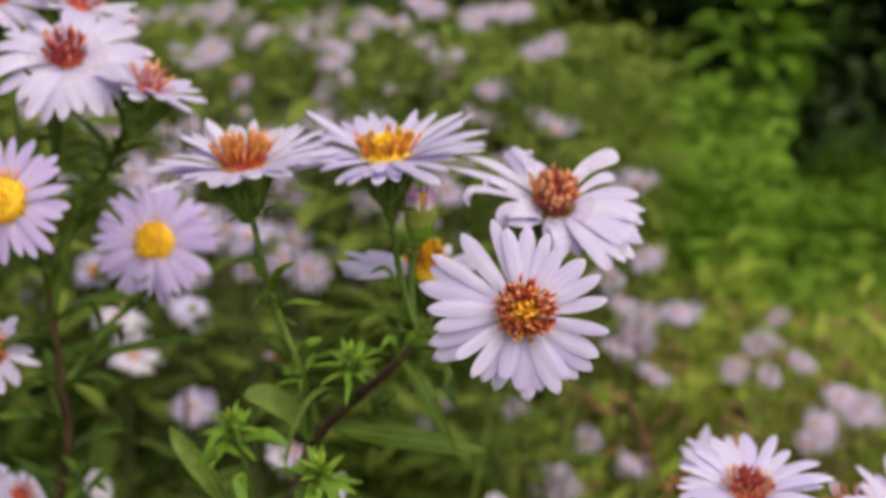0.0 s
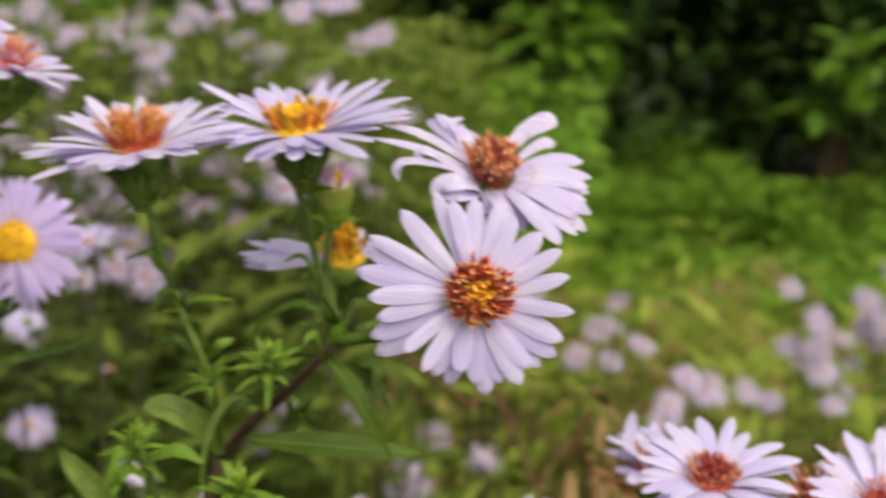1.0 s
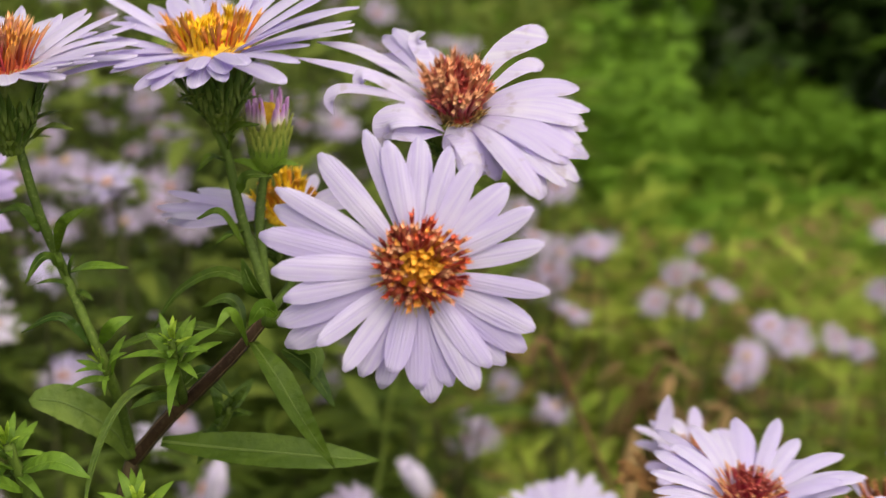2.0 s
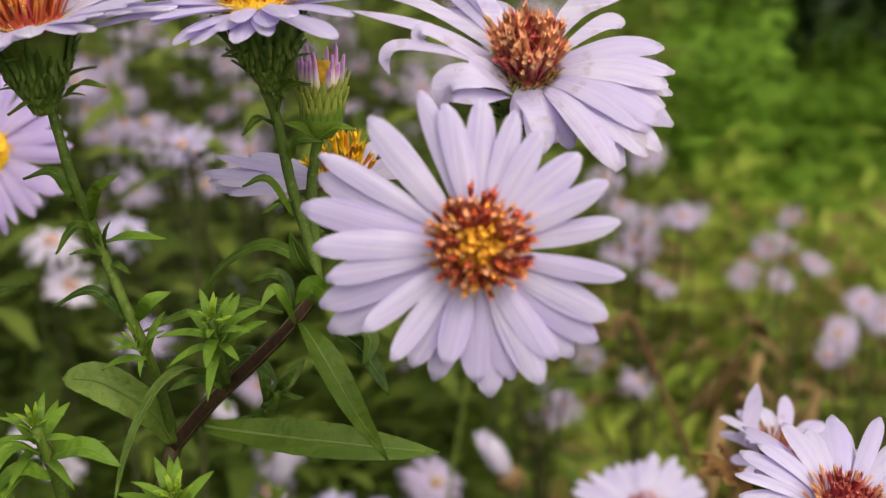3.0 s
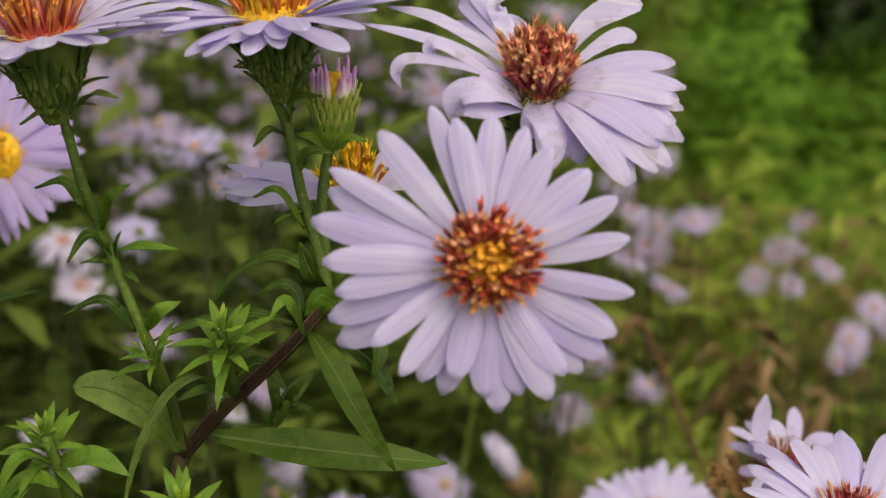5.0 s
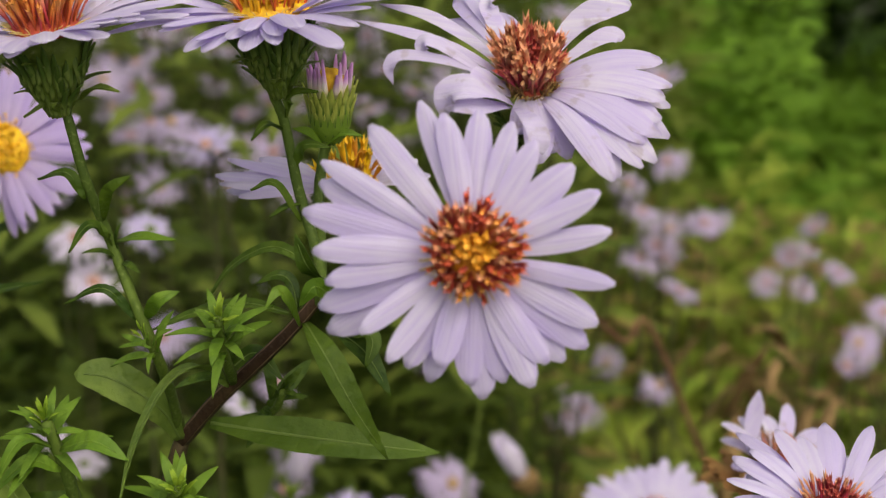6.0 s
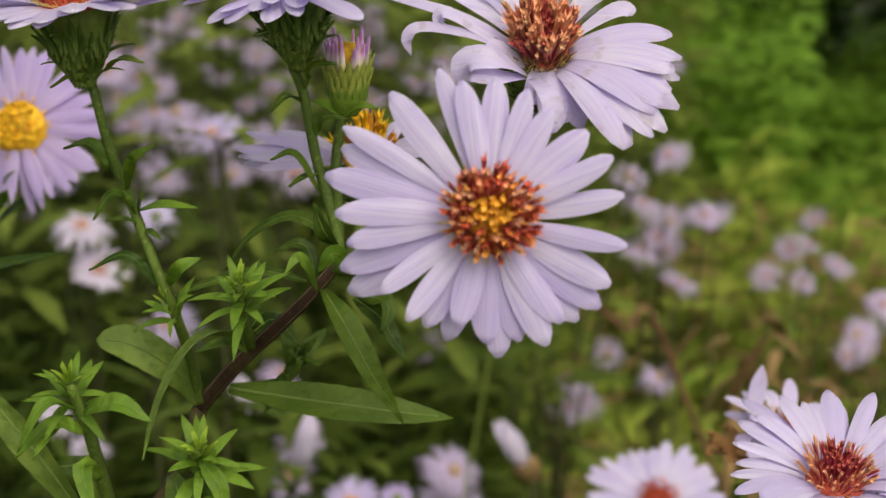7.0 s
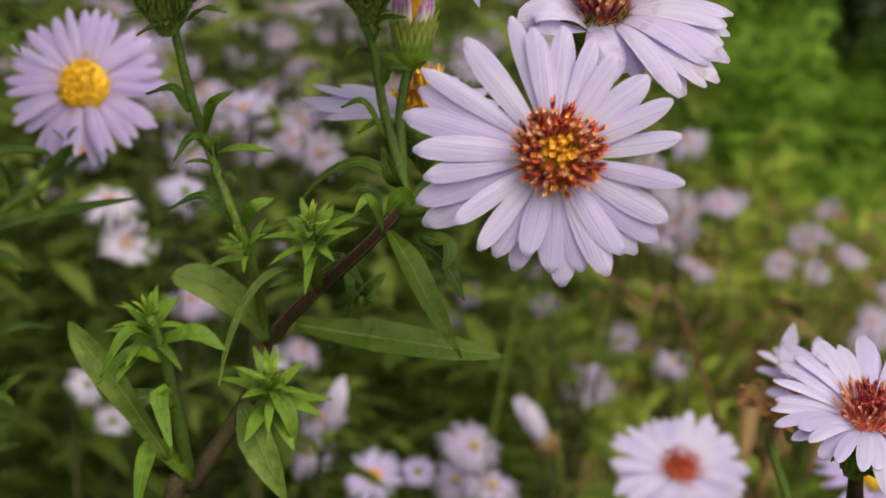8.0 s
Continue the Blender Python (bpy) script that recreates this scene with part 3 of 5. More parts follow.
shaggy = flower_head(main, at(6.2, 12.0, 13.9), (-0.05, -0.6, 0.8),
            [(-88, 6.2), (-78, 9.6), (-70, 8.4), (-62, 9.3), (-58, 15.0), (-53, 12.6), (-47, 13.6), (-44, 14.7), (-38, 13.4), (-34, 15.0), (-29, 13.8), (-23, 13.7), (-19, 13.2), (-14, 14.3), (-10, 13.1), (-5, 13.6), (-1, 12.8), (5, 14.0), (11, 12.9), (17, 13.4), (109, 11.6), (117, 14.8), (121, 15.4), (130, 15.6)],
            SHAGGY, ("peach", "peach_open", "tan", "crimson", "crimson"), 12, ("crimson", 0.42), 210, 2.1, 1.12, calyx=True, sway=1, splay=14, pappus=True)


def dry_threads(head, seed, count, reach):
    """Withered brown threads lying along the near rim of a disc."""
    rng = random.Random(seed)
    pieces = []
    for _ in range(count):
        a = math.radians(-90 + rng.uniform(-62, 62))
        d = Vector((math.cos(a), math.sin(a), 0)) * reach * rng.uniform(0.75, 1.15)
        tip = d + Vector((rng.uniform(-0.0012, 0.0012), rng.uniform(-0.0008, 0.0003), rng.uniform(0.0006, 0.0024)))
        mid = d.lerp(tip, 0.5) + Vector((rng.uniform(-0.0003, 0.0003), 0, 0.0003))
        pieces.append(tube([d, mid, tip], 0.00012, 0.00006, 4))
    return part("dry_threads", mesh_of("dry_threads", *gather(pieces), DRY_THREAD), head, label="withered brown threads")


DRY_THREAD = disc_mat("dry_thread", (0.09, 0.035, 0.015), (0.46, 0.26, 0.09))
dry_threads(shaggy, 91, 46, 0.0024)
for line, wide in (([(4.4, 12.0, 14.0), (-0.2, 11.0, 16.8), (-4.9, 11.0, 18.5), (-10.8, 12.0, 19.8)], 1.3), ([(4.4, 13.0, 14.7), (0.4, 14.0, 17.7), (-3.9, 15.0, 20.0), (-8.5, 16.0, 21.0)], 1.4), ([(4.1, 11.0, 13.3), (0.3, 9.0, 16.0), (-2.5, 8.0, 17.9), (-3.9, 8.0, 18.3), (-4.1, 8.5, 17.2), (-3.0, 9.0, 16.7)], 1.5),
                   ([(3.8, 11.0, 13.9), (-1.2, 8.0, 16.2), (-5.9, 8.0, 16.9), (-7.3, 8.0, 15.8), (-6.9, 8.5, 14.1)], 1.3), ([(4.3, 9.0, 12.3), (1.3, 5.0, 14.2), (-1.5, 5.0, 13.9), (-2.2, 5.5, 11.3)], 3.0), ([(4.0, 9.0, 12.0), (1.3, 5.0, 12.6), (-1.0, 5.0, 13.0), (-2.0, 5.2, 12.2)], 2.8), ([(4.2, 10.0, 13.0), (1.8, 8.0, 14.6), (0.2, 7.0, 14.9)], 2.6),
                   ([(7.4, 13.6, 15.4), (10.7, 15.3, 19.1), (13.4, 16.1, 20.6), (15.4, 17.2, 21.2), (16.4, 17.8, 20.9)], 3.2), ([(9.0, 13.0, 15.4), (11.9, 14.0, 17.3), (13.8, 14.8, 18.1), (14.9, 15.0, 18.0), (15.2, 15.0, 17.5)], 2.0), ([(4.2, 14.6, 15.6), (2.8, 17.1, 19.0), (2.2, 18.2, 20.8), (3.1, 17.4, 21.6)], 1.9), ([(4.8, 8.0, 11.9), (5.9, 4.0, 11.5), (6.8, 3.0, 9.9), (7.1, 3.0, 8.4)], 2.0)):
    ray_along(main, shaggy, line, wide, PETAL_PALE)
flower_head(main, at(-41.9, 17.0, 17.9), (-0.07, -0.14, 0.98), ring_of(46, 14.0, 31, 1.8), RAISED, ("rust", "thread", "peach", "rust"), 13, ("gold", 0.40), 130, 3.1, 1.2, leafy=9, pappus=True, splay=16, front=CUPPED_FLAT)
flower_head(main, at(-19.8, 20.0, 19.5), (-0.09, -0.15, 0.98), ring_of(46, 15.2, 32, 1.8), RAISED_LILAC, ("gold", "yellow", "rust"), 14, ("yellow", 0.74), 140, 3.3, 1.2, "yellow", leafy=9, pappus=True, core=0.6, splay=16, front=FLAT_LILAC)
flower_head(main, at(-12.8, 36.0, -1.6), (-0.02, -0.34, 0.94), [(158, 12.6), (164, 13.8), (170, 14.9), (175, 15.4), (180, 15.8), (185, 15.2), (191, 14.4), (198, 13.2), (40, 9.0), (70, 9.4), (20, 9.0)],
            petal_set(PETAL_PALE, 0.0026, 0.10, 0.06), ("yellow", "yellow", "gold"), 15, None, 26, 2.4, 1.3, "yellow", splay=20)


def bud(plant, place, normal, seed):
    """A half-open bud: a scaly pale green cup with a tuft of rolled violet petals."""
    rng = random.Random(seed)
    m = frame_to(normal, place - plant.matrix_basis.translation)
    verts, faces = tube([Vector((0, 0, z)) for z in (-0.0062, -0.0055, -0.0040, -0.002, 0.0)], 0.0024, 0.0024, 12)
    for k, r in enumerate((0.35, 0.7, 0.95, 1.0, 0.92)):
        for q in range(12):
            verts[k * 12 + q].x *= r
            verts[k * 12 + q].y *= r
    cup = part("bud", mesh_of("bud", verts, faces, BUD_GREEN), plant, m)
    for ring, (z, r, num) in enumerate(((-0.0062, 0.0011, 10), (-0.0050, 0.0018, 15), (-0.0038, 0.0022, 18), (-0.0025, 0.0023, 18))):
        for k in range(num):
            a = 360 * (k + 0.5 * ring) / num
            part("bract", BUD_SCALE, cup, pose(0, 0, 0, 0, 0, a) @ pose(r, 0, z, 0, -84 + rng.uniform(-3, 6), 0) @ Matrix.Diagonal((rng.uniform(0.5, 0.66), 1, 0.7, 1)))
    for k in range(18):
        a = 360 * k / 18 + rng.uniform(-9, 9)
        part("rolled_petal", ROLLED, cup, pose(0, 0, 0, 0, 0, a) @ pose(0.0019, 0, -0.0006, 0, rng.uniform(2, 15), 0) @ Matrix.Diagonal((1, 1, rng.uniform(0.7, 1.1), 1)))
    part("disc", BUD_DISC, cup)
    return cup


BUD_SCALE = bent_leaf_mesh("bract", SCALE_BUD, 0.0052, 0.00072, 0.05, 0.10, 0.3)
ROLLED = mesh_of("rolled_petal", *tube([Vector((0, 0, 0.0038 * s)) for s in (0, 0.3, 0.6, 0.85, 1)], 0.00046, 0.00010, 6), PETAL_TIP)
BUD_DISC = dome_mesh("disc", DISC_YELLOW, 0.0018, 0.0021, 0.15, 8)
bud(main, at(-14.5, 27.0, 11.2), (0.02, -0.15, 1), 21)

# leaves of the main stem and its side stems
leaf_part(main, [(-27.8, 23.0, -25.5), (-20.9, 21.0, -25.8), (-14.2, 20.0, -26.3), (-7.7, 21.0, -27.5), (-2.6, 22.9, -28.7)], 4.1, hint=(0.1, -0.75, 0.65))
leaf_part(main, [(-16.6, 17.0, -12.2), (-14.1, 13.0, -14.6), (-11.3, 12.0, -19.6), (-7.9, 14.0, -26.0)], 3.0, hint=(0.5, -0.9, 0.35), fold=0.5)
leaf_part(main, [(-32.0, 27.0, -28.8), (-33.4, 25.5, -25.2), (-36.2, 24.0, -22.2), (-39.4, 24.0, -20.6), (-42.9, 24.0, -20.2)], 4.3, LEAF_MID, hint=(-0.25, -0.75, 0.6), broad=0.66, blunt=0.5)
leaf_part(main, [(-25.4, 21.5, -20.6), (-27.0, 19.6, -18.3), (-29.0, 18.0, -17.5), (-31.3, 16.5, -18.9), (-33.1, 14.0, -21.8), (-34.0, 10.0, -24.6), (-34.3, 6.0, -27.4)], 2.1, LEAF_MID, hint=(-0.6, -0.35, 0.7), broad=0.3)
leaf_part(main, [(-15.4, 19.0, -7.5), (-17.9, 20.0, -5.5), (-21.0, 22.0, -5.3), (-25.2, 24.0, -8.0), (-28.3, 25.0, -12.2)], 1.4, hint=(-0.3, -0.7, 0.7))
leaf_part(main, [(-14.3, 17.0, -7.6), (-16.0, 15.0, -5.3), (-17.3, 16.0, -2.3)], 2.2, hint=(-0.6, -0.8, 0.2))
leaf_part(main, [(-17.2, 17.0, -12.3), (-18.0, 14.0, -8.8), (-18.9, 13.0, -7.6), (-20.1, 12.0, -9.1)], 1.4, LEAF_YOUNG, hint=(0.3, -0.7, 0.6))
leaf_part(main, [(-17.6, 19.0, -11.1), (-18.3, 20.0, -8.7), (-19.7, 20.0, -7.8), (-22.2, 21.0, -9.0)], 1.5, hint=(0.2, -0.7, 0.7))
leaf_part(main, [(-13.7, 14.0, -8.2), (-15.1, 12.0, -6.8), (-16.6, 12.0, -8.8)], 1.9, LEAF_YOUNG, hint=(0.3, -0.9, 0.2))
leaf_part(main, [(-18.9, 22.0, -12.6), (-24.0, 25.0, -12.4), (-29.6, 26.0, -13.8), (-34.3, 24.0, -15.2)], 1.7, hint=(0, -0.5, 0.9))
leaf_part(main, [(-13.4, 20.0, -13.9), (-10.4, 18.0, -15.7), (-7.7, 17.0, -20.1)], 2.4, hint=(0.6, -0.8, 0.2))
leaf_part(main, [(-12.8, 20.0, -13.3), (-9.8, 18.0, -14.0), (-10.3, 16.0, -16.7)], 2.2, hint=(0.6, -0.8, 0.2))
leaf_part(main, [(-25.0, 22.0, -18.5), (-22.5, 22.0, -17.0), (-19.5, 21.0, -19.8)], 1.9, hint=(0.3, -0.9, 0.3))
# side stem under the pale bloom
leaf_part(main, [(-36.4, 20.0, -4.2), (-33.4, 17.0, -3.0), (-29.4, 15.0, -2.8)], 1.3, LEAF_YOUNG, hint=(0, -0.6, 0.8))
leaf_part(main, [(-37.2, 20.0, -3.6), (-38.9, 18.0, -2.1), (-40.9, 17.0, -4.7)], 1.4, hint=(-0.4, -0.7, 0.6))
leaf_part(main, [(-39.3, 18.5, 0.7), (-40.9, 18.0, 3.4), (-44.2, 19.0, 2.6)], 1.3, hint=(-0.2, -0.5, 0.9))
leaf_part(main, [(-37.6, 19.0, -1.6), (-36.4, 16.0, 2.0), (-33.6, 15.0, 3.9)], 1.3, hint=(0.4, -0.8, 0.4))
leaf_part(main, [(-34.3, 18.0, -12.3), (-37.4, 17.0, -8.6), (-41.9, 18.0, -10.5)], 1.2, hint=(-0.2, -0.6, 0.8))
leaf_part(main, [(-33.4, 18.0, -12.0), (-31.5, 15.0, -9.2), (-29.2, 15.0, -8.2)], 1.5, LEAF_YOUNG, hint=(0.3, -0.8, 0.4))
leaf_part(main, [(-39.1, 18.0, 11.1), (-36.8, 15.0, 12.7), (-34.2, 14.0, 12.5)], 1.2, BRACT, hint=(0.2, -0.5, 0.9))
leaf_part(main, [(-40.2, 18.0, 9.2), (-42.1, 17.0, 10.7), (-44.7, 17.0, 9.4)], 1.0, BRACT, hint=(-0.2, -0.5, 0.9))
rosette(main, (-36.9, 18.0, -3.2), (-0.2, -0.5, 0.9), 6, 0.6, 41, SMALL)
rosette(main, (-33.6, 16.0, -12.9), (-0.3, -0.5, 0.8), 13, 0.65, 42)
# middle side stem
leaf_part(main, [(-17.3, 21.0, -2.1), (-19.6, 19.0, 2.2), (-22.2, 19.0, 1.6)], 1.2, hint=(-0.2, -0.5, 0.9))
leaf_part(main, [(-19.0, 22.0, 7.4), (-20.4, 20.0, 8.3), (-22.0, 19.0, 6.8)], 1.3, hint=(-0.4, -0.7, 0.6))
leaf_part(main, [(-18.8, 22.0, 8.6), (-17.8, 20.0, 11.4), (-15.0, 19.0, 11.9)], 1.3, hint=(0.3, -0.6, 0.8))
leaf_part(main, [(-17.9, 22.0, 3.6), (-16.6, 21.0, 5.9), (-14.0, 21.0, 5.7)], 1.3, hint=(0.3, -0.6, 0.8))
leaf_part(main, [(-17.1, 22.0, -0.5), (-18.6, 20.0, -0.4), (-20.3, 19.0, -1.3)], 1.0, hint=(-0.3, -0.6, 0.8))
leaf_part(main, [(-15.1, 27.0, 4.9), (-13.2, 26.0, 6.4), (-11.0, 26.0, 6.1)], 1.2, LEAF_YOUNG, hint=(0.3, -0.6, 0.8))
leaf_part(main, [(-15.2, 27.0, 4.9), (-16.7, 26.0, 6.4), (-18.5, 26.0, 6.9)], 1.2, LEAF_YOUNG, hint=(-0.3, -0.6, 0.8))
# leafy shoots
rosette(main, (-24.9, 12.0, -9.9), (-0.05, -0.55, 0.85), 24, 0.9, 43)
stem_part(main, [(-24.9, 12.0, -10.2), (-24.9, 15.0, -14.7), (-24.9, 21.0, -19.8)], 0.45, 0.6)
rosette(main, (-24.7, 15.0, -14.2), (0.1, -0.5, 0.8), 5, 0.8, 44, SMALL)
rosette(main, (-20.0, 25.0, -22.1), (0.4, -0.6, 0.6), 9, 0.9, 45, SMALL)
stem_part(main, [(-20.0, 25.0, -22.5), (-21.5, 27.0, -25.5), (-24.4, 25.0, -25.7)], 0.45, 0.5)
rosette(main, (-43.3, 12.6, -20.9), (0.05, -0.45, 0.9), 22, 0.95, 46)
leaf_part(main, [(-42.7, 12.0, -24.1), (-44.9, 9.0, -22.6), (-47.8, 8.0, -27.5)], 1.8, LEAF_YOUNG, hint=(-0.3, -0.6, 0.7))
leaf_part(main, [(-41.5, 12.0, -24.4), (-37.4, 9.0, -22.4), (-33.7, 8.0, -24.0)], 2.3, LEAF_YOUNG, hint=(0.2, -0.7, 0.7))
leaf_part(main, [(-42.0, 13.0, -27.1), (-44.8, 11.0, -25.5), (-48.7, 10.0, -29.0)], 1.9, LEAF_YOUNG, hint=(-0.3, -0.6, 0.7))
stem_part(main, [(-43.1, 12.6, -21.6), (-41.8, 14.0, -27.4), (-41.2, 17.0, -34.7), (-41.2, 24.0, -46.2)], 0.6, 0.85)
leaf_part(main, [(-42.2, 17.0, -40.6), (-47.4, 16.0, -31.7), (-52.0, 18.0, -27.0), (-54.4, 20.0, -24.8)], 3.8, LEAF_MID, hint=(-0.5, -0.8, 0.4), fold=0.35)
leaf_part(main, [(-41.1, 16.0, -33.6), (-42.1, 12.0, -30.8), (-40.2, 9.0, -36.8)], 2.2, LEAF_YOUNG, hint=(0.1, -0.9, 0.2))
rosette(main, (-29.2, 10.0, -27.6), (0.05, -0.55, 0.8), 24, 1.05, 47)
stem_part(main, [(-29.2, 10.0, -27.9), (-32.2, 16.0, -32.7), (-34.9, 25.0, -38.6)], 0.5, 0.7)
leaf_part(main, [(-32.9, 14.0, -32.3), (-30.1, 8.0, -35.1), (-26.9, 6.0, -40.9)], 4.0, LEAF_MID, hint=(-0.2, -0.9, 0.4), fold=0.3)
leaf_part(main, [(-29.2, 11.0, -29.4), (-27.1, 9.0, -31.3), (-26.3, 9.0, -35.0)], 2.0, LEAF_YOUNG, hint=(0.2, -0.9, 0.3))
leaf_part(main, [(-40.5, 22.0, -45.4), (-44.1, 20.0, -40.2), (-45.0, 16.0, -41.5), (-45.7, 14.0, -47.2)], 2.6, LEAF_YOUNG, hint=(-0.2, -0.9, 0.3))

# ---- a second aster plant at the side, with violet and pale blooms ----
side = thing("aster_plant", Vector((-0.100, 0.075, 0.0)), "aster plant with a violet yellow-centred bloom on a dark stem", "flower")
stem_part(side, [(-84.1, 60.0, 0.8), (-83.8, 62.0, -16.8), (-83.2, 65.0, -30.8), (-84.0, 68.0, -51.1)] + [(-100, 74, -130), (-100, 75, -500), (-100, 75, -949)], 0.62, 1.3, STEM_BROWN, "main_stem")
stem_part(side, [(-78.0, 48.0, 24.5), (-80.7, 55.0, 14.1), (-84.1, 60.0, 0.8)], 0.7, 0.8, STEM, "side_stem")
stem_part(side, [(-65.7, 47.0, 22.4), (-71.2, 54.0, 12.4), (-80.0, 60.0, -1.2), (-83.8, 62.0, -16.8)], 0.6, 0.8, STEM, "side_stem")
stem_part(side, [(-71.6, 93.0, -14.0), (-74.3, 90.0, -20.0), (-79.7, 80.0, -25.5), (-82.8, 65.0, -31.9)], 0.7, 0.8, STEM, "side_stem")
stem_part(side, [(-85.5, 46.0, 3.2), (-85.0, 55.0, -1.5), (-84.2, 61.0, -6.8)], 0.6, 0.8, STEM, "side_stem")
flower_head(side, at(-70.7, 95.0, -8.2), (0.02, -0.90, 0.42), ring_of(42, 12.8, 51, 1.0), VIOLET, ("yellow",), 52, ("bead", 0.9), 90, 4.6, 0.55, "yellow")
flower_head(side, at(-77.0, 50.0, 32.2), (0.05, -0.62, 0.78), ring_of(30, 14.0, 53, 2.0), SHAGGY, ("crimson", "crimson", "peach"), 54, ("crimson", 0.5), 90, 2.4, 1.1, leafy=5, splay=20)
flower_head(side, at(-61.9, 45.0, 27.3), (0.34, -0.12, 0.93), ring_of(24, 9.6, 55), CUPPED, ("crimson", "peach", "tan"), 56, None, 34, 2.0, 1.0, leafy=6)
flower_head(side, at(-86.0, 40.0, 8.6), (-0.1, -0.93, 0.35), ring_of(26, 11.5, 57), VIOLET, ("orange", "yellow"), 58, ("bead", 0.75), 70, 4.2, 0.8, "yellow")
flower_head(side, at(-93.5, 52.0, -21.0), (0.5, -0.6, 0.6), ring_of(22, 9.0, 59), PALE, ("orange",), 60, None, 40, 3.2, 0.8)
flower_head(side, at(-103.0, 105.0, -68.2), (0.45, -0.25, 0.86), ring_of(26, 9.8, 64), PALE, ("rust", "crimson"), 65, None, 40, 2.0, 0.7)
flower_head(side, at(-96.5, 75.0, 41.5), (0.1, -0.5, 0.85), ring_of(26, 11.0, 87), PALE, ("crimson", "peach"), 88, None, 40, 2.4, 0.9)
flower_head(side, at(-79.5, 70.0, 40.5), (0.35, -0.2, 0.9), ring_of(24, 10.5, 89), CUPPED, ("crimson", "peach"), 90, None, 34, 2.2, 0.9)
stem_part(side, [(-96.0, 77.0, 35.0), (-92.0, 72.0, 18.0), (-84.5, 61.0, -4.0)], 0.6, 0.7, STEM, "side_stem")
stem_part(side, [(-81.0, 71.0, 33.5), (-83.5, 68.0, 20.0), (-84.3, 61.0, 0.0)], 0.6, 0.7, STEM, "side_stem")
stem_part(side, [(-103.9, 108.0, -72.6), (-98.8, 100.0, -76.7)] + [(-98, 78, -140)], 0.6, 0.7, STEM, "side_stem")
leaf_part(side, [(-81.9, 65.0, -30.7), (-72.0, 55.0, -22.4), (-60.3, 48.0, -18.0), (-51.5, 45.0, -15.4)], 2.9, hint=(0, -0.5, 0.9))
leaf_part(side, [(-84.0, 66.0, -40.1), (-85.9, 55.0, -34.0), (-94.2, 48.0, -33.2)], 3.0, hint=(0, -0.6, 0.8))
leaf_part(side, [(-44.3, 30.0, -37.1), (-51.2, 28.0, -36.6), (-55.7, 27.0, -26.9)], 2.6, hint=(-0.5, -0.8, 0.3))
leaf_part(side, [(-83.3, 66.0, -32.2), (-86.0, 60.0, -29.4), (-89.9, 55.0, -30.3)], 2.4, hint=(-0.2, -0.6, 0.8))
rosette(side, (-77.8, 60.0, -46.5), (0.1, -0.5, 0.9), 10, 1.2, 61, SMALL)
rosette(side, (-69.7, 52.0, 14.2), (0.2, -0.5, 0.9), 6, 1.0, 62, SMALL)
rosette(side, (-72.5, 90.0, -16.4), (0.3, -0.4, 0.9), 6, 1.2, 63, SMALL)

stem_leaves(side, [(-78.0, 48.0, 24.5), (-80.7, 55.0, 14.1), (-84.1, 60.0, 0.8), (-83.8, 62.0, -16.8)], 20, 1.35, 66)
stem_leaves(side, [(-65.7, 47.0, 22.4), (-71.2, 54.0, 12.4), (-80.0, 60.0, -1.2)], 14, 1.15, 67)
stem_leaves(side, [(-83.8, 62.0, -16.8), (-83.2, 65.0, -30.8), (-84.0, 68.0, -51.1), (-88.0, 70.0, -70.0)], 14, 1.9, 68)
stem_leaves(side, [(-85.5, 46.0, 3.2), (-85.0, 55.0, -1.5), (-84.2, 61.0, -6.8)], 6, 1.2, 69)
stem_leaves(side, [(-75.0, 88.5, -21.0), (-79.7, 80.0, -25.5), (-82.8, 65.0, -31.9)], 8, 1.2, 70)

# ---- a third aster plant, low, with shaggy fading blooms ----
low = thing("aster_plant", Vector((0.060, 0.060, 0.0)), "aster plant with shaggy pale blooms and withering brown heads", "flower")
flower_head(low, at(37.5, 9.0, -30.2), (0.04, -0.38, 0.92), ring_of(38, 11.6, 71, 2.2), SHAGGY_LILAC, ("thread", "tan", "crimson"), 72, ("crimson", 0.6), 150, 2.7, 0.75, leafy=5, splay=24)
fading = flower_head(low, at(46.0, 72.0, -50.0), (0.26, -0.20, 0.95), ring_of(22, 9.5, 73, 2.6), petal_set(PETAL_PALE, 0.0030, 0.85, 0.45), ("brown", "peach"), 74, None, 50, 3.0, 0.9, sway=14)
for k in range(16):
    leaf_part(low, [(40.0, 70.0, -51.0), (40.0 + 4.5 * math.cos(k * 2.4), 72.0 + 4.5 * math.sin(k * 2.4), -50.0 - 1.2 * (k % 3)), (40.0 + (4.5 + k % 3) * math.cos(k * 2.4 + 0.3), 72.0 + (4.5 + k % 3) * math.sin(k * 2.4 + 0.3), -49.0 - 2.4 * (k % 3))], 2.0, LEAF_RUST, name="withered_bract", rib=False)
flower_head(low, at(57.8, 20.0, -38.0), (-0.05, -0.5, 0.85), ring_of(10, 10.0, 75), PALE, ("brown", "peach"), 76, None, 70, 3.6, 1.0)
flower_head(low, at(65.9, 15.0, -37.8), (0.1, -0.55, 0.8), ring_of(30, 12.0, 77, 2.2), SHAGGY_LILAC, ("thread", "thread", "crimson"), 78, ("crimson", 0.5), 80, 2.8, 0.85)
flower_head(low, at(108.8, 90.0, -57.1), (-0.1, -0.5, 0.85), ring_of(26, 12.0, 83, 2.0), SHAGGY, ("crimson", "rust"), 84, None, 45, 3.0, 0.9)
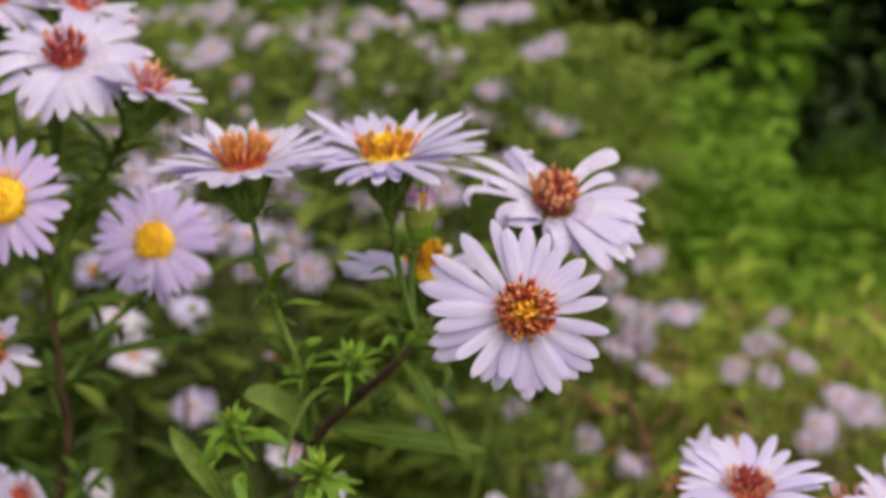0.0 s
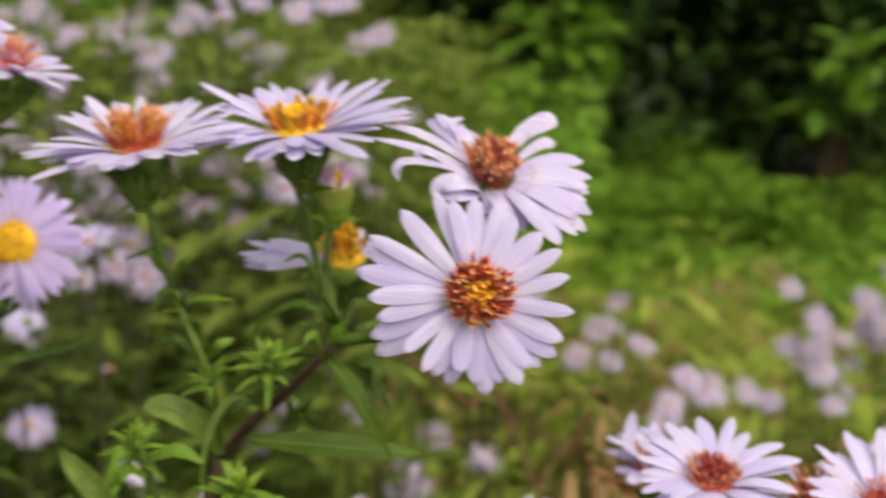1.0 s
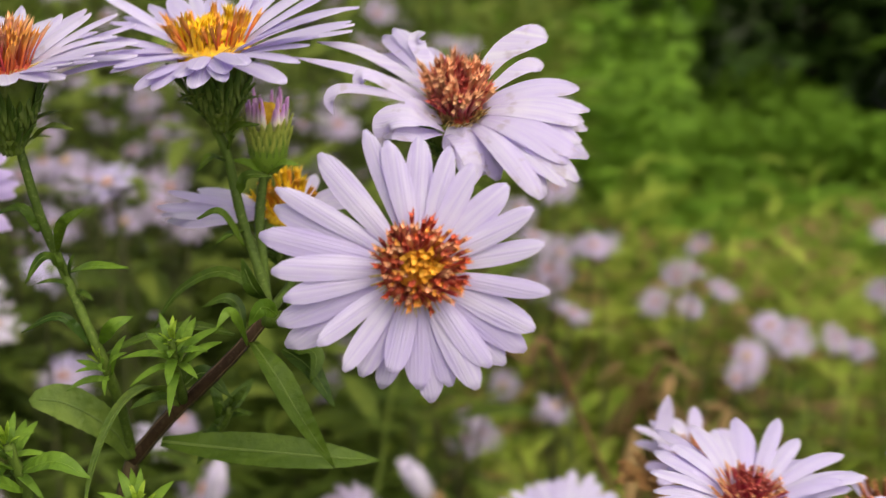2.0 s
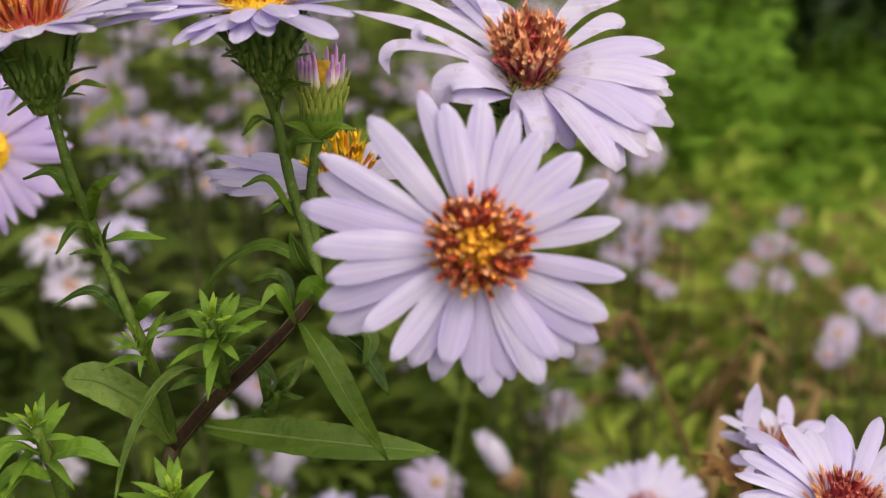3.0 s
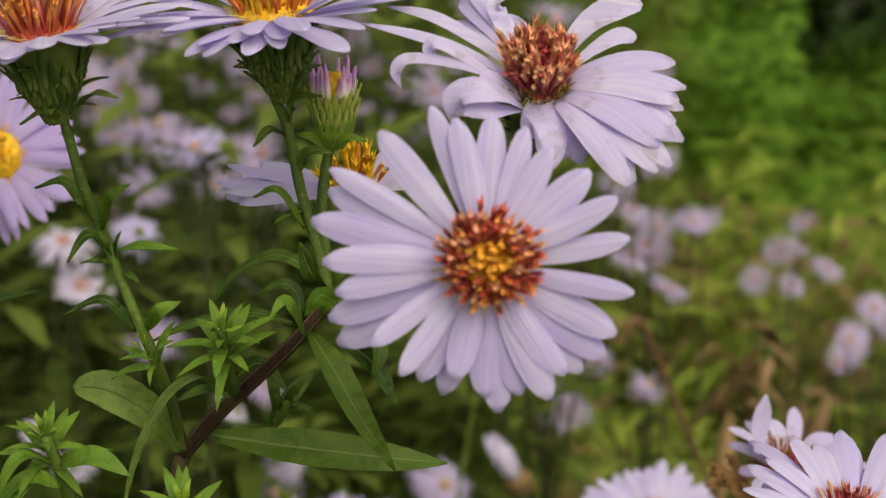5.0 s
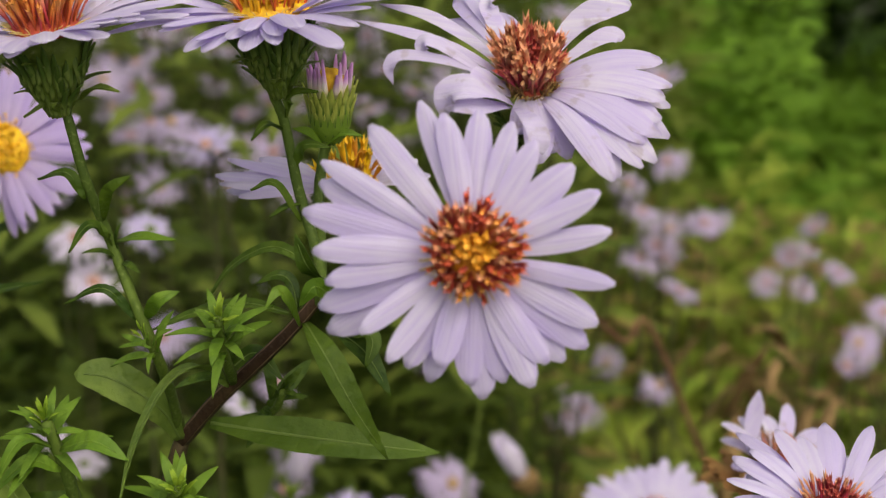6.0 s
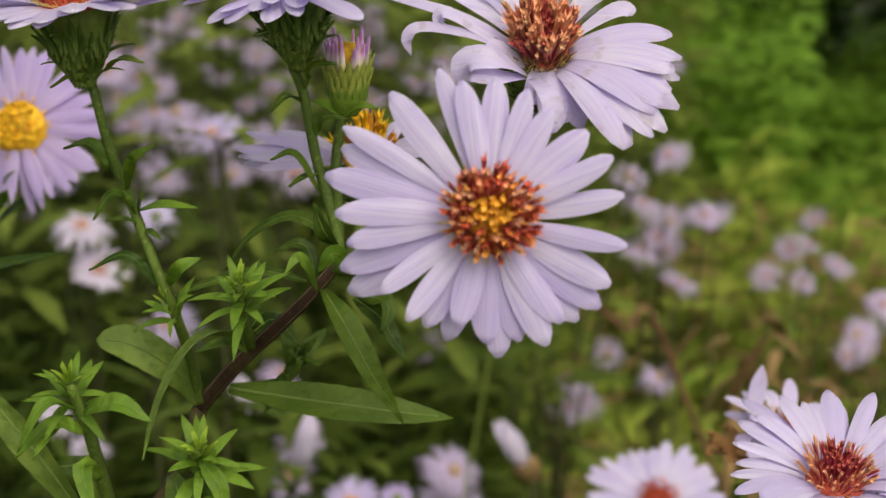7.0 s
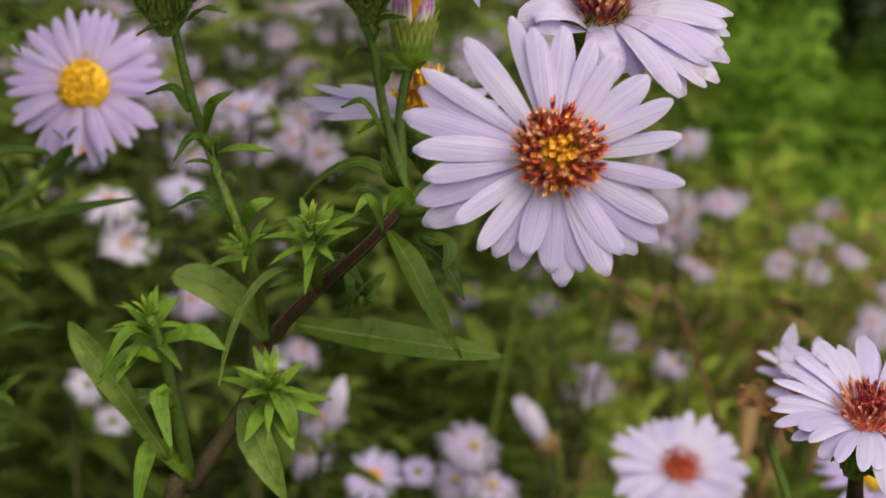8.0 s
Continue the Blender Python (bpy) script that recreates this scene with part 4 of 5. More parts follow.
stem_part(low, [(110.0, 92.0, -61.8), (106.3, 85.0, -68.1)] + [(62, 66, -200)], 0.7, 0.8, STEM, "side_stem")
flower_head(low, at(46.5, 205.0, -117.0), (0.02, -0.52, 0.85), ring_of(46, 17.2, 79, 1.6), petal_set(PETAL_PALE, 0.0036, 0.16, 0.16), ("rust", "red", "tan"), 80, ("red", 0.7), 110, 4.6, 0.8)
ray_along(low, fading, [(41.2, 72.0, -47.0), (41.9, 73.0, -43.0), (42.6, 73.5, -38.6)], 2.6, PETAL_PALE)
stem_part(low, [(38, 14, -37), (42, 25, -60), (55, 55, -160), (60, 60, -949)], 0.8, 2.2, STEM_BROWN, "main_stem")
stem_part(low, [(40, 73, -57), (46, 66, -80), (54, 57, -150)], 0.7, 0.8, STEM, "side_stem")
stem_part(low, [(49, 25, -41), (50, 35, -70), (54, 52, -140)], 0.7, 0.8, STEM, "side_stem")
stem_part(low, [(57, 20, -42), (55, 35, -80), (55, 54, -150)], 0.7, 0.8, STEM, "side_stem")
stem_part(low, [(46, 210, -122), (48, 190, -180), (58, 90, -350), (60, 62, -500)], 0.9, 1.0, STEM, "side_stem")
rosette(low, (44, 30, -62), (0.1, -0.4, 0.9), 9, 1.4, 81, SMALL)
rosette(low, (52, 52, -90), (-0.2, -0.4, 0.9), 9, 1.6, 82, SMALL)


# ---- the aster bed behind: looser, farther plants ----
def corolla_mesh(mat, n, length, width, seed, droop):
    rng = random.Random(seed)
    pieces = []
    for k in range(n):
        a = 2 * math.pi * k / n + rng.uniform(-0.1, 0.1)
        ln = length * rng.uniform(0.85, 1.1)
        rise = rng.uniform(0.1, 0.4)
        d = Vector((math.cos(a), math.sin(a), 0))
        s = Vector((-math.sin(a), math.cos(a), 0))
        path = [d * (ln * (0.15 + 0.85 * f)) + Vector((0, 0, ln * (rise * f - droop * f * f))) for f in (0, 0.35, 0.7, 1.0)]
        pieces.append(blade(path, [s] * 4, [width * q for q in (0.5, 0.9, 1.0, 0.35)], 0.0003, 0.15))
    return mesh_of("corolla", *gather(pieces), mat)


COROLLAS = [corolla_mesh(PETAL_FAR, n, ln, w, i, d) for i, (n, ln, w, d) in enumerate(((18, 0.0135, 0.0019, 0.25), (17, 0.0125, 0.0021, 0.5), (13, 0.012, 0.0019, -0.2), (20, 0.014, 0.0017, 0.35)))]
DISC_ROSE = disc_mat("disc_rose", (0.40, 0.20, 0.17), (0.54, 0.32, 0.28))
DISC_ORANGE = disc_mat("disc_orange", (0.62, 0.20, 0.03), (0.86, 0.40, 0.05))
DISC_OCHRE = disc_mat("disc_ochre", (0.44, 0.27, 0.16), (0.56, 0.38, 0.24))
FRESH = [corolla_mesh(PETAL_VIOLET, n, 0.0125, 0.0020, 40 + n, d) for n, d in ((22, 0.2), (24, 0.35))]
FAR_CUP = dome_mesh("cup", BRACT, 0.0021, 0.0058, 0.08, 5)
FAR_DISCS = [dome_mesh("disc", m, 0.0025, 0.0026, 0.15, 6 + i) for i, m in enumerate((DISC_ROSE, DISC_OCHRE, DISC_ROSE))]


FRESH_DISCS = [dome_mesh("disc", DISC_ORANGE, 0.0036, 0.0030, 0.12, 31), dome_mesh("disc", DISC_YELLOW, 0.0034, 0.0028, 0.12, 32)]


def bush_leaves(rng, line, count, size):
    pieces = []
    for _ in range(count):
        p = line[rng.randrange(len(line))]
        a = rng.uniform(0, 2 * math.pi)
        d = Vector((math.cos(a), math.sin(a), rng.uniform(0.1, 0.9))).normalized()
        ln = size * rng.uniform(0.5, 1.2)
        s = Vector((-math.sin(a), math.cos(a), 0))
        path = [p + d * (ln * f) + Vector((0, 0, -0.35 * ln * f * f)) for f in (0, 0.4, 0.75, 1.0)]
        pieces.append(blade(path, [s] * 4, [ln * 0.2 * q for q in (0.4, 1.0, 0.7, 0.08)], 0.0003, 0.2))
    return pieces


BUSH_LABEL = "leafy aster plant with a spray of lilac blooms"


def aster_bush(base, heads, seed, leaves=120, size=0.05, mat=None, group="aster bed", extra=0.0, corollas=None, discs=None):
    """A farther aster plant: a stem that branches to each bloom, narrow leaves, blooms by place in mm. extra: how often a bloom has a neighbour."""
    rng = random.Random(seed)
    origin = Vector((base[0], base[1], 0))
    plant = thing("aster_bush", origin, BUSH_LABEL, "flower", group)
    spots = [at(*h) - origin for h in heads]
    for s in list(spots):
        while rng.random() < extra:
            spots.append(s + Vector((rng.uniform(-0.024, 0.024), rng.uniform(-0.05, 0.05), rng.uniform(-0.022, 0.012))))
    mid = sum(spots, Vector()) / len(spots)
    lowest = min(s.z for s in spots)
    fork = Vector((mid.x * 0.5, mid.y * 0.5, lowest * 0.62))
    trunk = spline([Vector((0, 0, 0)), fork * 0.5 + Vector((rng.uniform(-.02, .02), rng.uniform(-.02, .02), 0)), fork, (fork + mid) / 2], 5)
    part("main_stem", mesh_of("main_stem", *tube(trunk, 0.003, 0.0018, 7), STEM_BUSH), plant)
    lines = list(trunk[6:])
    for s in spots:
        k = fork.lerp((fork + mid) / 2, rng.uniform(0, 1))
        bend = (k + s) / 2 + Vector((rng.uniform(-.015, .015), rng.uniform(-.015, .015), -0.02))
        branch = spline([k, bend, s - Vector((0, 0, 0.006))], 5)
        part("branch", mesh_of("branch", *tube(branch, 0.0013, 0.0008, 6), STEM_BUSH), plant)
        lines += branch[:-2] * 2
        n = (rng.uniform(-0.5, 0.5), rng.uniform(-0.9, -0.1), rng.uniform(0.35, 1.0))
        m = frame_to(n, s)
        z = rng.uniform(0.8, 1.1)
        head = part("flower_head", FAR_CUP, plant, m @ pose(0, 0, 0.0005, 180, 0, 0))
        part("corolla", rng.choice(corollas or COROLLAS), head, pose(0, 0, 0.0005, 180, 0, 0) @ Matrix.Scale(z, 4))
        part("disc", rng.choice(discs or FAR_DISCS), head, pose(0, 0, 0.0002, 180, 0, 0))
    if leaves:
        part("foliage", mesh_of("foliage", *gather(bush_leaves(rng, lines, leaves, size)), mat or LEAF_BUSH), plant, kind="stuff")
    return plant


aster_bush((0.24, 0.93), [(241.1, 890.0, -204.4), (230.1, 915.0, -229.8), (211.7, 900.0, -245.2), (244.4, 930.0, -257.7), (271.2, 940.0, -247.5)], 101, 50, mat=LEAF_OLIVE, extra=0.2)
aster_bush((0.36, 0.98), [(312.4, 950.0, -275.7), (280.4, 900.0, -294.8), (338.6, 960.0, -297.4), (370.9, 980.0, -300.2), (393.6, 990.0, -311.4), (288.1, 920.0, -290.0)], 102, 50, mat=LEAF_OLIVE, extra=0.2)
aster_bush((0.48, 1.02), [(419.5, 1020.0, -224.6), (436.9, 1000.0, -247.4), (432.1, 980.0, -266.2), (442.3, 980.0, -285.6), (427.0, 1010.0, -282.7), (484.1, 1040.0, -298.4)], 103, 50, mat=LEAF_OLIVE, extra=0.5)
aster_bush((0.56, 0.98), [(502.5, 950.0, -246.7), (487.3, 960.0, -229.7), (473.6, 990.0, -228.3), (516.8, 960.0, -192.2), (491.0, 1000.0, -255.1), (504.0, 940.0, -279.0), (531.3, 980.0, -314.8)], 104, 50, mat=LEAF_OLIVE, extra=0.5)
aster_bush((0.13, 0.80), [(102.1, 720.0, -155.4), (144.1, 760.0, -171.1), (118.5, 740.0, -186.8), (93.7, 720.0, -139.1), (129.7, 800.0, -183.9)], 105, 12, mat=LEAF_GRASS, extra=0.45)
aster_bush((0.30, 0.70), [(208.2, 640.0, -207.3), (208.4, 660.0, -226.3), (237.7, 700.0, -207.8), (120.6, 760.0, -277.2), (79.5, 800.0, -302.5)], 106, 14, mat=LEAF_GRASS, extra=0.1)
aster_bush((-0.12, 0.60), [(-128.7, 620.0, -98.9), (-182.1, 700.0, -109.9), (-191.2, 680.0, -76.3), (-176.8, 740.0, -94.1), (-177.0, 700.0, -69.8), (-195.1, 720.0, -97.5), (-162.9, 660.0, -95.6)], 108, 60, mat=LEAF_OLIVE, extra=0.5)
aster_bush((-0.02, 0.48), [(-5.9, 480.0, -220.2), (-79.9, 520.0, -242.2), (-141.5, 620.0, -201.1)], 109, 140)
aster_bush((-0.16, 0.80), [(-173.7, 760.0, -11.5), (-160.6, 780.0, -8.8), (-157.9, 800.0, 15.8), (-187.7, 780.0, 12.2), (-205.5, 760.0, 9.0), (-147.0, 800.0, -31.9)], 110, 160)
aster_bush((-0.02, 0.90), [(-68.6, 860.0, 0.4), (-86.6, 840.0, -16.3), (-45.8, 880.0, 7.9), (-62.7, 900.0, 10.8), (-21.9, 860.0, 20.8), (-94.6, 800.0, -55.0)], 111, 160)
aster_bush((0.10, 0.95), [(31.6, 930.0, 15.9), (67.8, 900.0, -6.5), (17.6, 850.0, -36.1), (55.5, 930.0, -14.6), (11.1, 940.0, 8.9), (45.4, 960.0, 17.4)], 112, 120)
aster_bush((-0.05, 0.55), [(-86.2, 560.0, -93.1), (-79.8, 570.0, -109.7), (-118.3, 540.0, -84.4), (-96.2, 600.0, -109.9), (-112.4, 560.0, -93.6), (-132.6, 560.0, -79.4)], 113, 140)
aster_bush((-0.09, 0.55), [(-129.4, 500.0, -163.8), (-82.0, 520.0, -192.0)], 115, 140, 0.04)
aster_bush((0.05, 0.62), [(97.2, 620.0, -66.8), (49.7, 600.0, -37.7), (94.8, 650.0, -76.0), (-8.1, 640.0, -76.8), (28.2, 680.0, -68.5)], 116, 30, mat=LEAF_OLIVE)
aster_bush((0.06, 0.70), [(-2.9, 430.0, -201.2), (4.3, 420.0, -213.9), (-67.4, 460.0, -202.3), (-9.4, 440.0, -220.3)], 117, 30, 0.04, mat=LEAF_OLIVE)
aster_bush((-0.30, 1.05), [(-292.9, 1000.0, -2.0), (-308.1, 900.0, -63.6), (-244.3, 800.0, -56.4), (-210.9, 800.0, -78.2), (-250.9, 900.0, -78.8), (-264.1, 800.0, -102.1)], 118, 160)
aster_bush((0.20, 0.75), [(112.3, 700.0, -252.2), (65.1, 720.0, -263.8), (92.8, 800.0, -270.9), (64.0, 740.0, -285.1)], 119, 30, mat=LEAF_OLIVE)

aster_bush((-0.10, 1.00), [(-139.6, 900.0, -94.7), (-123.7, 930.0, -79.1), (-145.5, 880.0, -125.9), (-169.7, 920.0, -108.8), (-193.0, 950.0, -81.2), (-211.1, 940.0, -86.0), (-140.3, 960.0, -124.3)], 120, 40, mat=LEAF_OLIVE, extra=0.5)
aster_bush((0.00, 0.92), [(-62.6, 880.0, -73.8), (-49.0, 860.0, -93.4), (-33.9, 900.0, -113.7), (-12.8, 880.0, -92.2), (-59.1, 840.0, -116.0), (-88.2, 920.0, -89.5), (-36.5, 860.0, -130.1)], 121, 40, mat=LEAF_OLIVE, extra=0.5)

aster_bush((0.09, 0.20), [(78.8, 150.0, -94.5), (89.2, 170.0, -96.9)], 131, 12, 0.03, corollas=FRESH, discs=FRESH_DISCS)


def folded_mesh(mat, n, length, seed):
    """A closing corolla: petals that stand close together along the axis."""
    rng = random.Random(seed)
    pieces = []
    for k in range(n):
        a = 2 * math.pi * k / n + rng.uniform(-0.2, 0.2)
        d, s = Vector((math.cos(a), math.sin(a), 0)), Vector((-math.sin(a), math.cos(a), 0))
        ln = length * rng.uniform(0.75, 1.1)
        path = [d * (0.0012 + 0.0024 * f * (1.25 - f)) + Vector((0, 0, ln * f)) for f in (0, 0.35, 0.7, 1.0)]
        pieces.append(blade(path, [s] * 4, [0.0030 * q for q in (0.5, 0.9, 1.0, 0.35)], 0.0003, 0.15))
    return mesh_of("corolla", *gather(pieces), mat)


def lone_bloom(place, normal, scale, corolla, disc, seed, label, leaves=14, withered=False):
    """A single bloom of the bed on its own thin stem, with narrow leaves below it."""
    rng = random.Random(seed)
    top = at(*place)
    n = Vector(normal).normalized()
    origin = Vector((top.x * 0.92 + rng.uniform(-0.02, 0.02), top.y + rng.uniform(0.0, 0.05), 0))
    plant = thing("aster_bloom", origin, label, "flower", "single blooms in the bed")
    head_at = top - origin
    neck = head_at - n * 0.006
    line = spline([Vector((0, 0, 0)), Vector((head_at.x * 0.6, head_at.y * 0.6, head_at.z * 0.6)), neck - Vector((0, 0, 0.03)) - n * 0.004, neck], 6)
    part("stem", mesh_of("stem", *tube(line, 0.0014, 0.0007, 7), STEM_BUSH), plant)
    head = part("flower_head", DRY_CUP if withered else FAR_CUP, plant, frame_to(n, head_at) @ pose(0, 0, 0.0005, 180, 0, 0))
    part("corolla", corolla, head, pose(0, 0, 0.0005, 180, 0, 0) @ Matrix.Scale(scale, 4))
    if disc:
        part("disc", disc, head, pose(0, 0, 0.0002, 180, 0, 0) @ Matrix.Scale(scale, 4))
    if leaves:
        part("foliage", mesh_of("foliage", *gather(bush_leaves(rng, line[10:-2], leaves, 0.03)), LEAF_BUSH), plant, kind="stuff")
    return plant


WHITE = [corolla_mesh(PETAL_WHITE, n, 0.012, 0.0026, 60 + n, d) for n, d in ((20, 0.15), (16, 0.55))]
LAVENDER = [corolla_mesh(PETAL, n, 0.0125, 0.0024, 70 + n, d) for n, d in ((22, 0.2), (18, 0.45))]
SHUT = [folded_mesh(PETAL_WHITE, 7, 0.013, 81), folded_mesh(PETAL_WHITE, 9, 0.016, 82)]
DRY_CUP = dome_mesh("cup", LEAF_DRY, 0.0050, 0.0085, 0.25, 15)
RED_DISC = dome_mesh("disc", DISC_ROSE, 0.0030, 0.0022, 0.15, 33)
WHITE_LABEL, LILAC_LABEL = "white aster bloom with a reddened disc on a thin stem", "pale lilac aster bloom on a thin leafy stem"
lone_bloom((-164.0, 500, -119.5), (0.1, -0.45, 0.9), 1.1, WHITE[1], RED_DISC, 501, WHITE_LABEL)
lone_bloom((-157.5, 500, -139.0), (0.35, -0.55, 0.75), 1.1, WHITE[0], RED_DISC, 502, WHITE_LABEL)
lone_bloom((-117.0, 427, -98.5), (0.4, -0.5, 0.7), 0.85, LAVENDER[1], None, 503, LILAC_LABEL)
lone_bloom((-86.0, 373, -57.0), (-0.2, -0.4, 0.85), 0.85, LAVENDER[0], FAR_DISCS[0], 505, LILAC_LABEL)
lone_bloom((-196.0, 590, -116.0), (0.1, -0.85, 0.5), 0.9, LAVENDER[0], FRESH_DISCS[0], 506, "lilac aster bloom with an orange disc")
lone_bloom((-110.5, 700, -190.0), (0.1, -0.8, 0.5), 0.55, LAVENDER[1], FRESH_DISCS[0], 507, "small half-open aster bloom with an orange disc")
lone_bloom((-65.0, 300, -122.5), (0.75, -0.1, 0.65), 0.62, WHITE[1], None, 508, WHITE_LABEL, 8)
lone_bloom((24.0, 415, -192.0), (-0.45, -0.2, 0.85), 1.55, SHUT[0], None, 509, "withered aster head with a few upright white petals", 6, True)
lone_bloom((-45.0, 250, -127.0), (0.25, -0.2, 0.95), 1.0, SHUT[1], None, 510, "closing aster bloom with folded pale petals", 6)
lone_bloom((-156.0, 420, -176.0), (0.7, -0.3, 0.6), 0.75, WHITE[1], None, 511, WHITE_LABEL, 8)
lone_bloom((-166.0, 500, -222.0), (0.3, -0.5, 0.8), 0.8, WHITE[0], None, 512, WHITE_LABEL, 8)
lone_bloom((-41.8, 400, -203.3), (0.0, -0.75, 0.6), 0.9, LAVENDER[0], FRESH_DISCS[0], 514, "lilac aster bloom with an orange disc", 8)
lone_bloom((-24.5, 400, -200.5), (0.1, -0.6, 0.7), 0.55, FRESH[0], None, 515, "small violet aster bloom not yet open", 8)
lone_bloom((-137.7, 560, -181.5), (0.05, -0.7, 0.7), 0.95, LAVENDER[0], FAR_DISCS[0], 516, LILAC_LABEL)


def stalk(name, pts, radius, mat, label, leaves=0, around=None, seed=1):
    """A bare stalk through the given places down to the ground, with withered leaves about one place."""
    line = [at(*p) for p in pts]
    foot = line[-1] + (line[-1] - line[-2]).normalized() * 0.14
    o = Vector((foot.x, foot.y, 0))
    plant = thing(name, o, label, "stalk")
    path = [p - o for p in spline(line + [Vector((foot.x, foot.y, foot.z - 0.2)), Vector((foot.x, foot.y, 0))], 8)]
    part("stem", mesh_of("stem", *tube(path, radius / 1000, radius / 800, 8, 0.06, 0.1, random.Random(seed)), mat), plant)
    if leaves:
        rng = random.Random(seed)
        c = at(*around) - o
        pieces = []
        for _ in range(leaves):
            a = rng.uniform(0, 2 * math.pi)
            d = Vector((math.cos(a), math.sin(a), rng.uniform(-0.9, 0.3))).normalized()
            p = c + Vector((rng.gauss(0, 0.012), rng.gauss(0, 0.012), rng.gauss(0, 0.014)))
            n = rng.uniform(0.012, 0.03)
            s = Vector((-math.sin(a), math.cos(a), 0))
            row = [p + d * (n * f) + Vector((0, 0, -0.8 * n * f * f)) for f in (0, 0.4, 0.75, 1.0)]
            pieces.append(blade(row, [s] * 4, [n * 0.3 * q for q in (0.4, 1.0, 0.7, 0.1)], 0.0003, 0.5))
        part("withered_leaves", mesh_of("withered_leaves", *gather(pieces), LEAF_DRY), plant, label="curled brown leaves")
    return plant


STALK_BROWN = stem_mat("stalk_brown", (0.10, 0.045, 0.028), (0.22, 0.11, 0.06), (0.3, 0.2, 0.12), 0.3)
STALK_PALE = stem_mat("stalk_pale", (0.11, 0.16, 0.028), (0.20, 0.25, 0.05), (0.4, 0.42, 0.14), 0.3)
stalk("dry_stalk", [(18.9, 370.0, -94.3), (36.9, 376.0, -109.4), (56.9, 384.0, -127.8), (77.6, 392.0, -148.1)], 0.9, STALK_BROWN, "leaning reddish brown dry stalk with withered leaves", 30, (120.3, 430.0, -166.5), 5)
stalk("pale_stalk", [(20.6, 400.0, -120.4), (15.0, 402.0, -135.3), (8.2, 405.0, -155.6)], 0.45, STALK_PALE, "pale green leafless stalk among the asters", seed=7)

# loose filling of the bed by chance
fill = random.Random(77)
for k in range(24):
    x = fill.uniform(-0.66, 0.04)
    y = fill.uniform(0.8, 1.9)
    heads = [(x * 1000 + fill.uniform(-90, 90), y * 1000 + fill.uniform(-80, 80), fill.uniform(-260, -10) + 40 * (y - 1)) for _ in range(fill.randrange(4, 8))]
    aster_bush((x, y), heads, 200 + k, 110, 0.055, extra=0.3)


# ---- undergrowth, weeds and the hedge ----
def leaf_cloud(rng, count, spot, length, ratio, droop=0.4):
    """Many separate leaves; spot(rng) gives a place and the way a leaf points."""
    verts, faces = [], []
    for _ in range(count):
        p, d = spot(rng)
        ln = length * rng.uniform(0.5, 1.3)
        s = d.cross(Vector((0, 0, 1)))
        s = s.normalized() if s.length > 1e-3 else Vector((1, 0, 0))
        s = (s + Vector((0, 0, rng.uniform(-0.5, 0.5)))).normalized()
        u = s.cross(d).normalized()
        o = len(verts)
        w = ln * ratio * 0.5
        a, b, c, e = p, p + d * ln * 0.35, p + d * ln * 0.7 - Vector((0, 0, ln * droop * 0.3)), p + d * ln - Vector((0, 0, ln * droop * 0.7))
        verts += [a, b + s * w, b - u * w * 0.3, b - s * w, c + s * w * 0.75, c - u * w * 0.25, c - s * w * 0.75, e]
        faces += [(o, o + 1, o + 2), (o, o + 2, o + 3), (o + 1, o + 4, o + 5, o + 2), (o + 2, o + 5, o + 6, o + 3), (o + 4, o + 7, o + 5), (o + 5, o + 7, o + 6)]
    return verts, faces


def any_way(rng, up=0.3):
    a = rng.uniform(0, 2 * math.pi)
    return Vector((math.cos(a), math.sin(a), rng.uniform(-0.3, 0.6) + up)).normalized()


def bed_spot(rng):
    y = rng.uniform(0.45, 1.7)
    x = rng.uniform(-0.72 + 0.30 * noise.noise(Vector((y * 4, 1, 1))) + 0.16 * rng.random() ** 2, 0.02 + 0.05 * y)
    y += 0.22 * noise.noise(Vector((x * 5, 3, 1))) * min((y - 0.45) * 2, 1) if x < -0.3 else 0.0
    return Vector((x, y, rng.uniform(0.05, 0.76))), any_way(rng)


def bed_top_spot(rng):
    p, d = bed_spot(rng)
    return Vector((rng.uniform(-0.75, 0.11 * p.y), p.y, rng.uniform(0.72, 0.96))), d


# Light at the top is put into colour: olive leaves above, darker ones below.
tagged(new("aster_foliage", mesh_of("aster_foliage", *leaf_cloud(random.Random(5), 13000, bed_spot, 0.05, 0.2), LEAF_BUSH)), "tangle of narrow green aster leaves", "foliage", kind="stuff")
tagged(new("aster_shoots", mesh_of("aster_shoots", *leaf_cloud(random.Random(15), 3600, bed_top_spot, 0.042, 0.2), LEAF_OLIVE)), "olive upper leaves of the aster bed, coloured lighter to look lit", "foliage", kind="stuff")


def dry_spot(rng):
    while True:
        x, y = rng.uniform(0.05, 0.95), rng.uniform(0.9, 2.1)
        if noise.noise(Vector((x * 5, y * 5, 9))) > 0.05:
            return Vector((x, y, rng.uniform(0.2, 0.54))), any_way(rng)


tagged(new("dry_foliage", mesh_of("dry_foliage", *leaf_cloud(random.Random(6), 3200, dry_spot, 0.045, 0.22), LEAF_DRY)), "browned dry leaves among the asters", "foliage", kind="stuff")


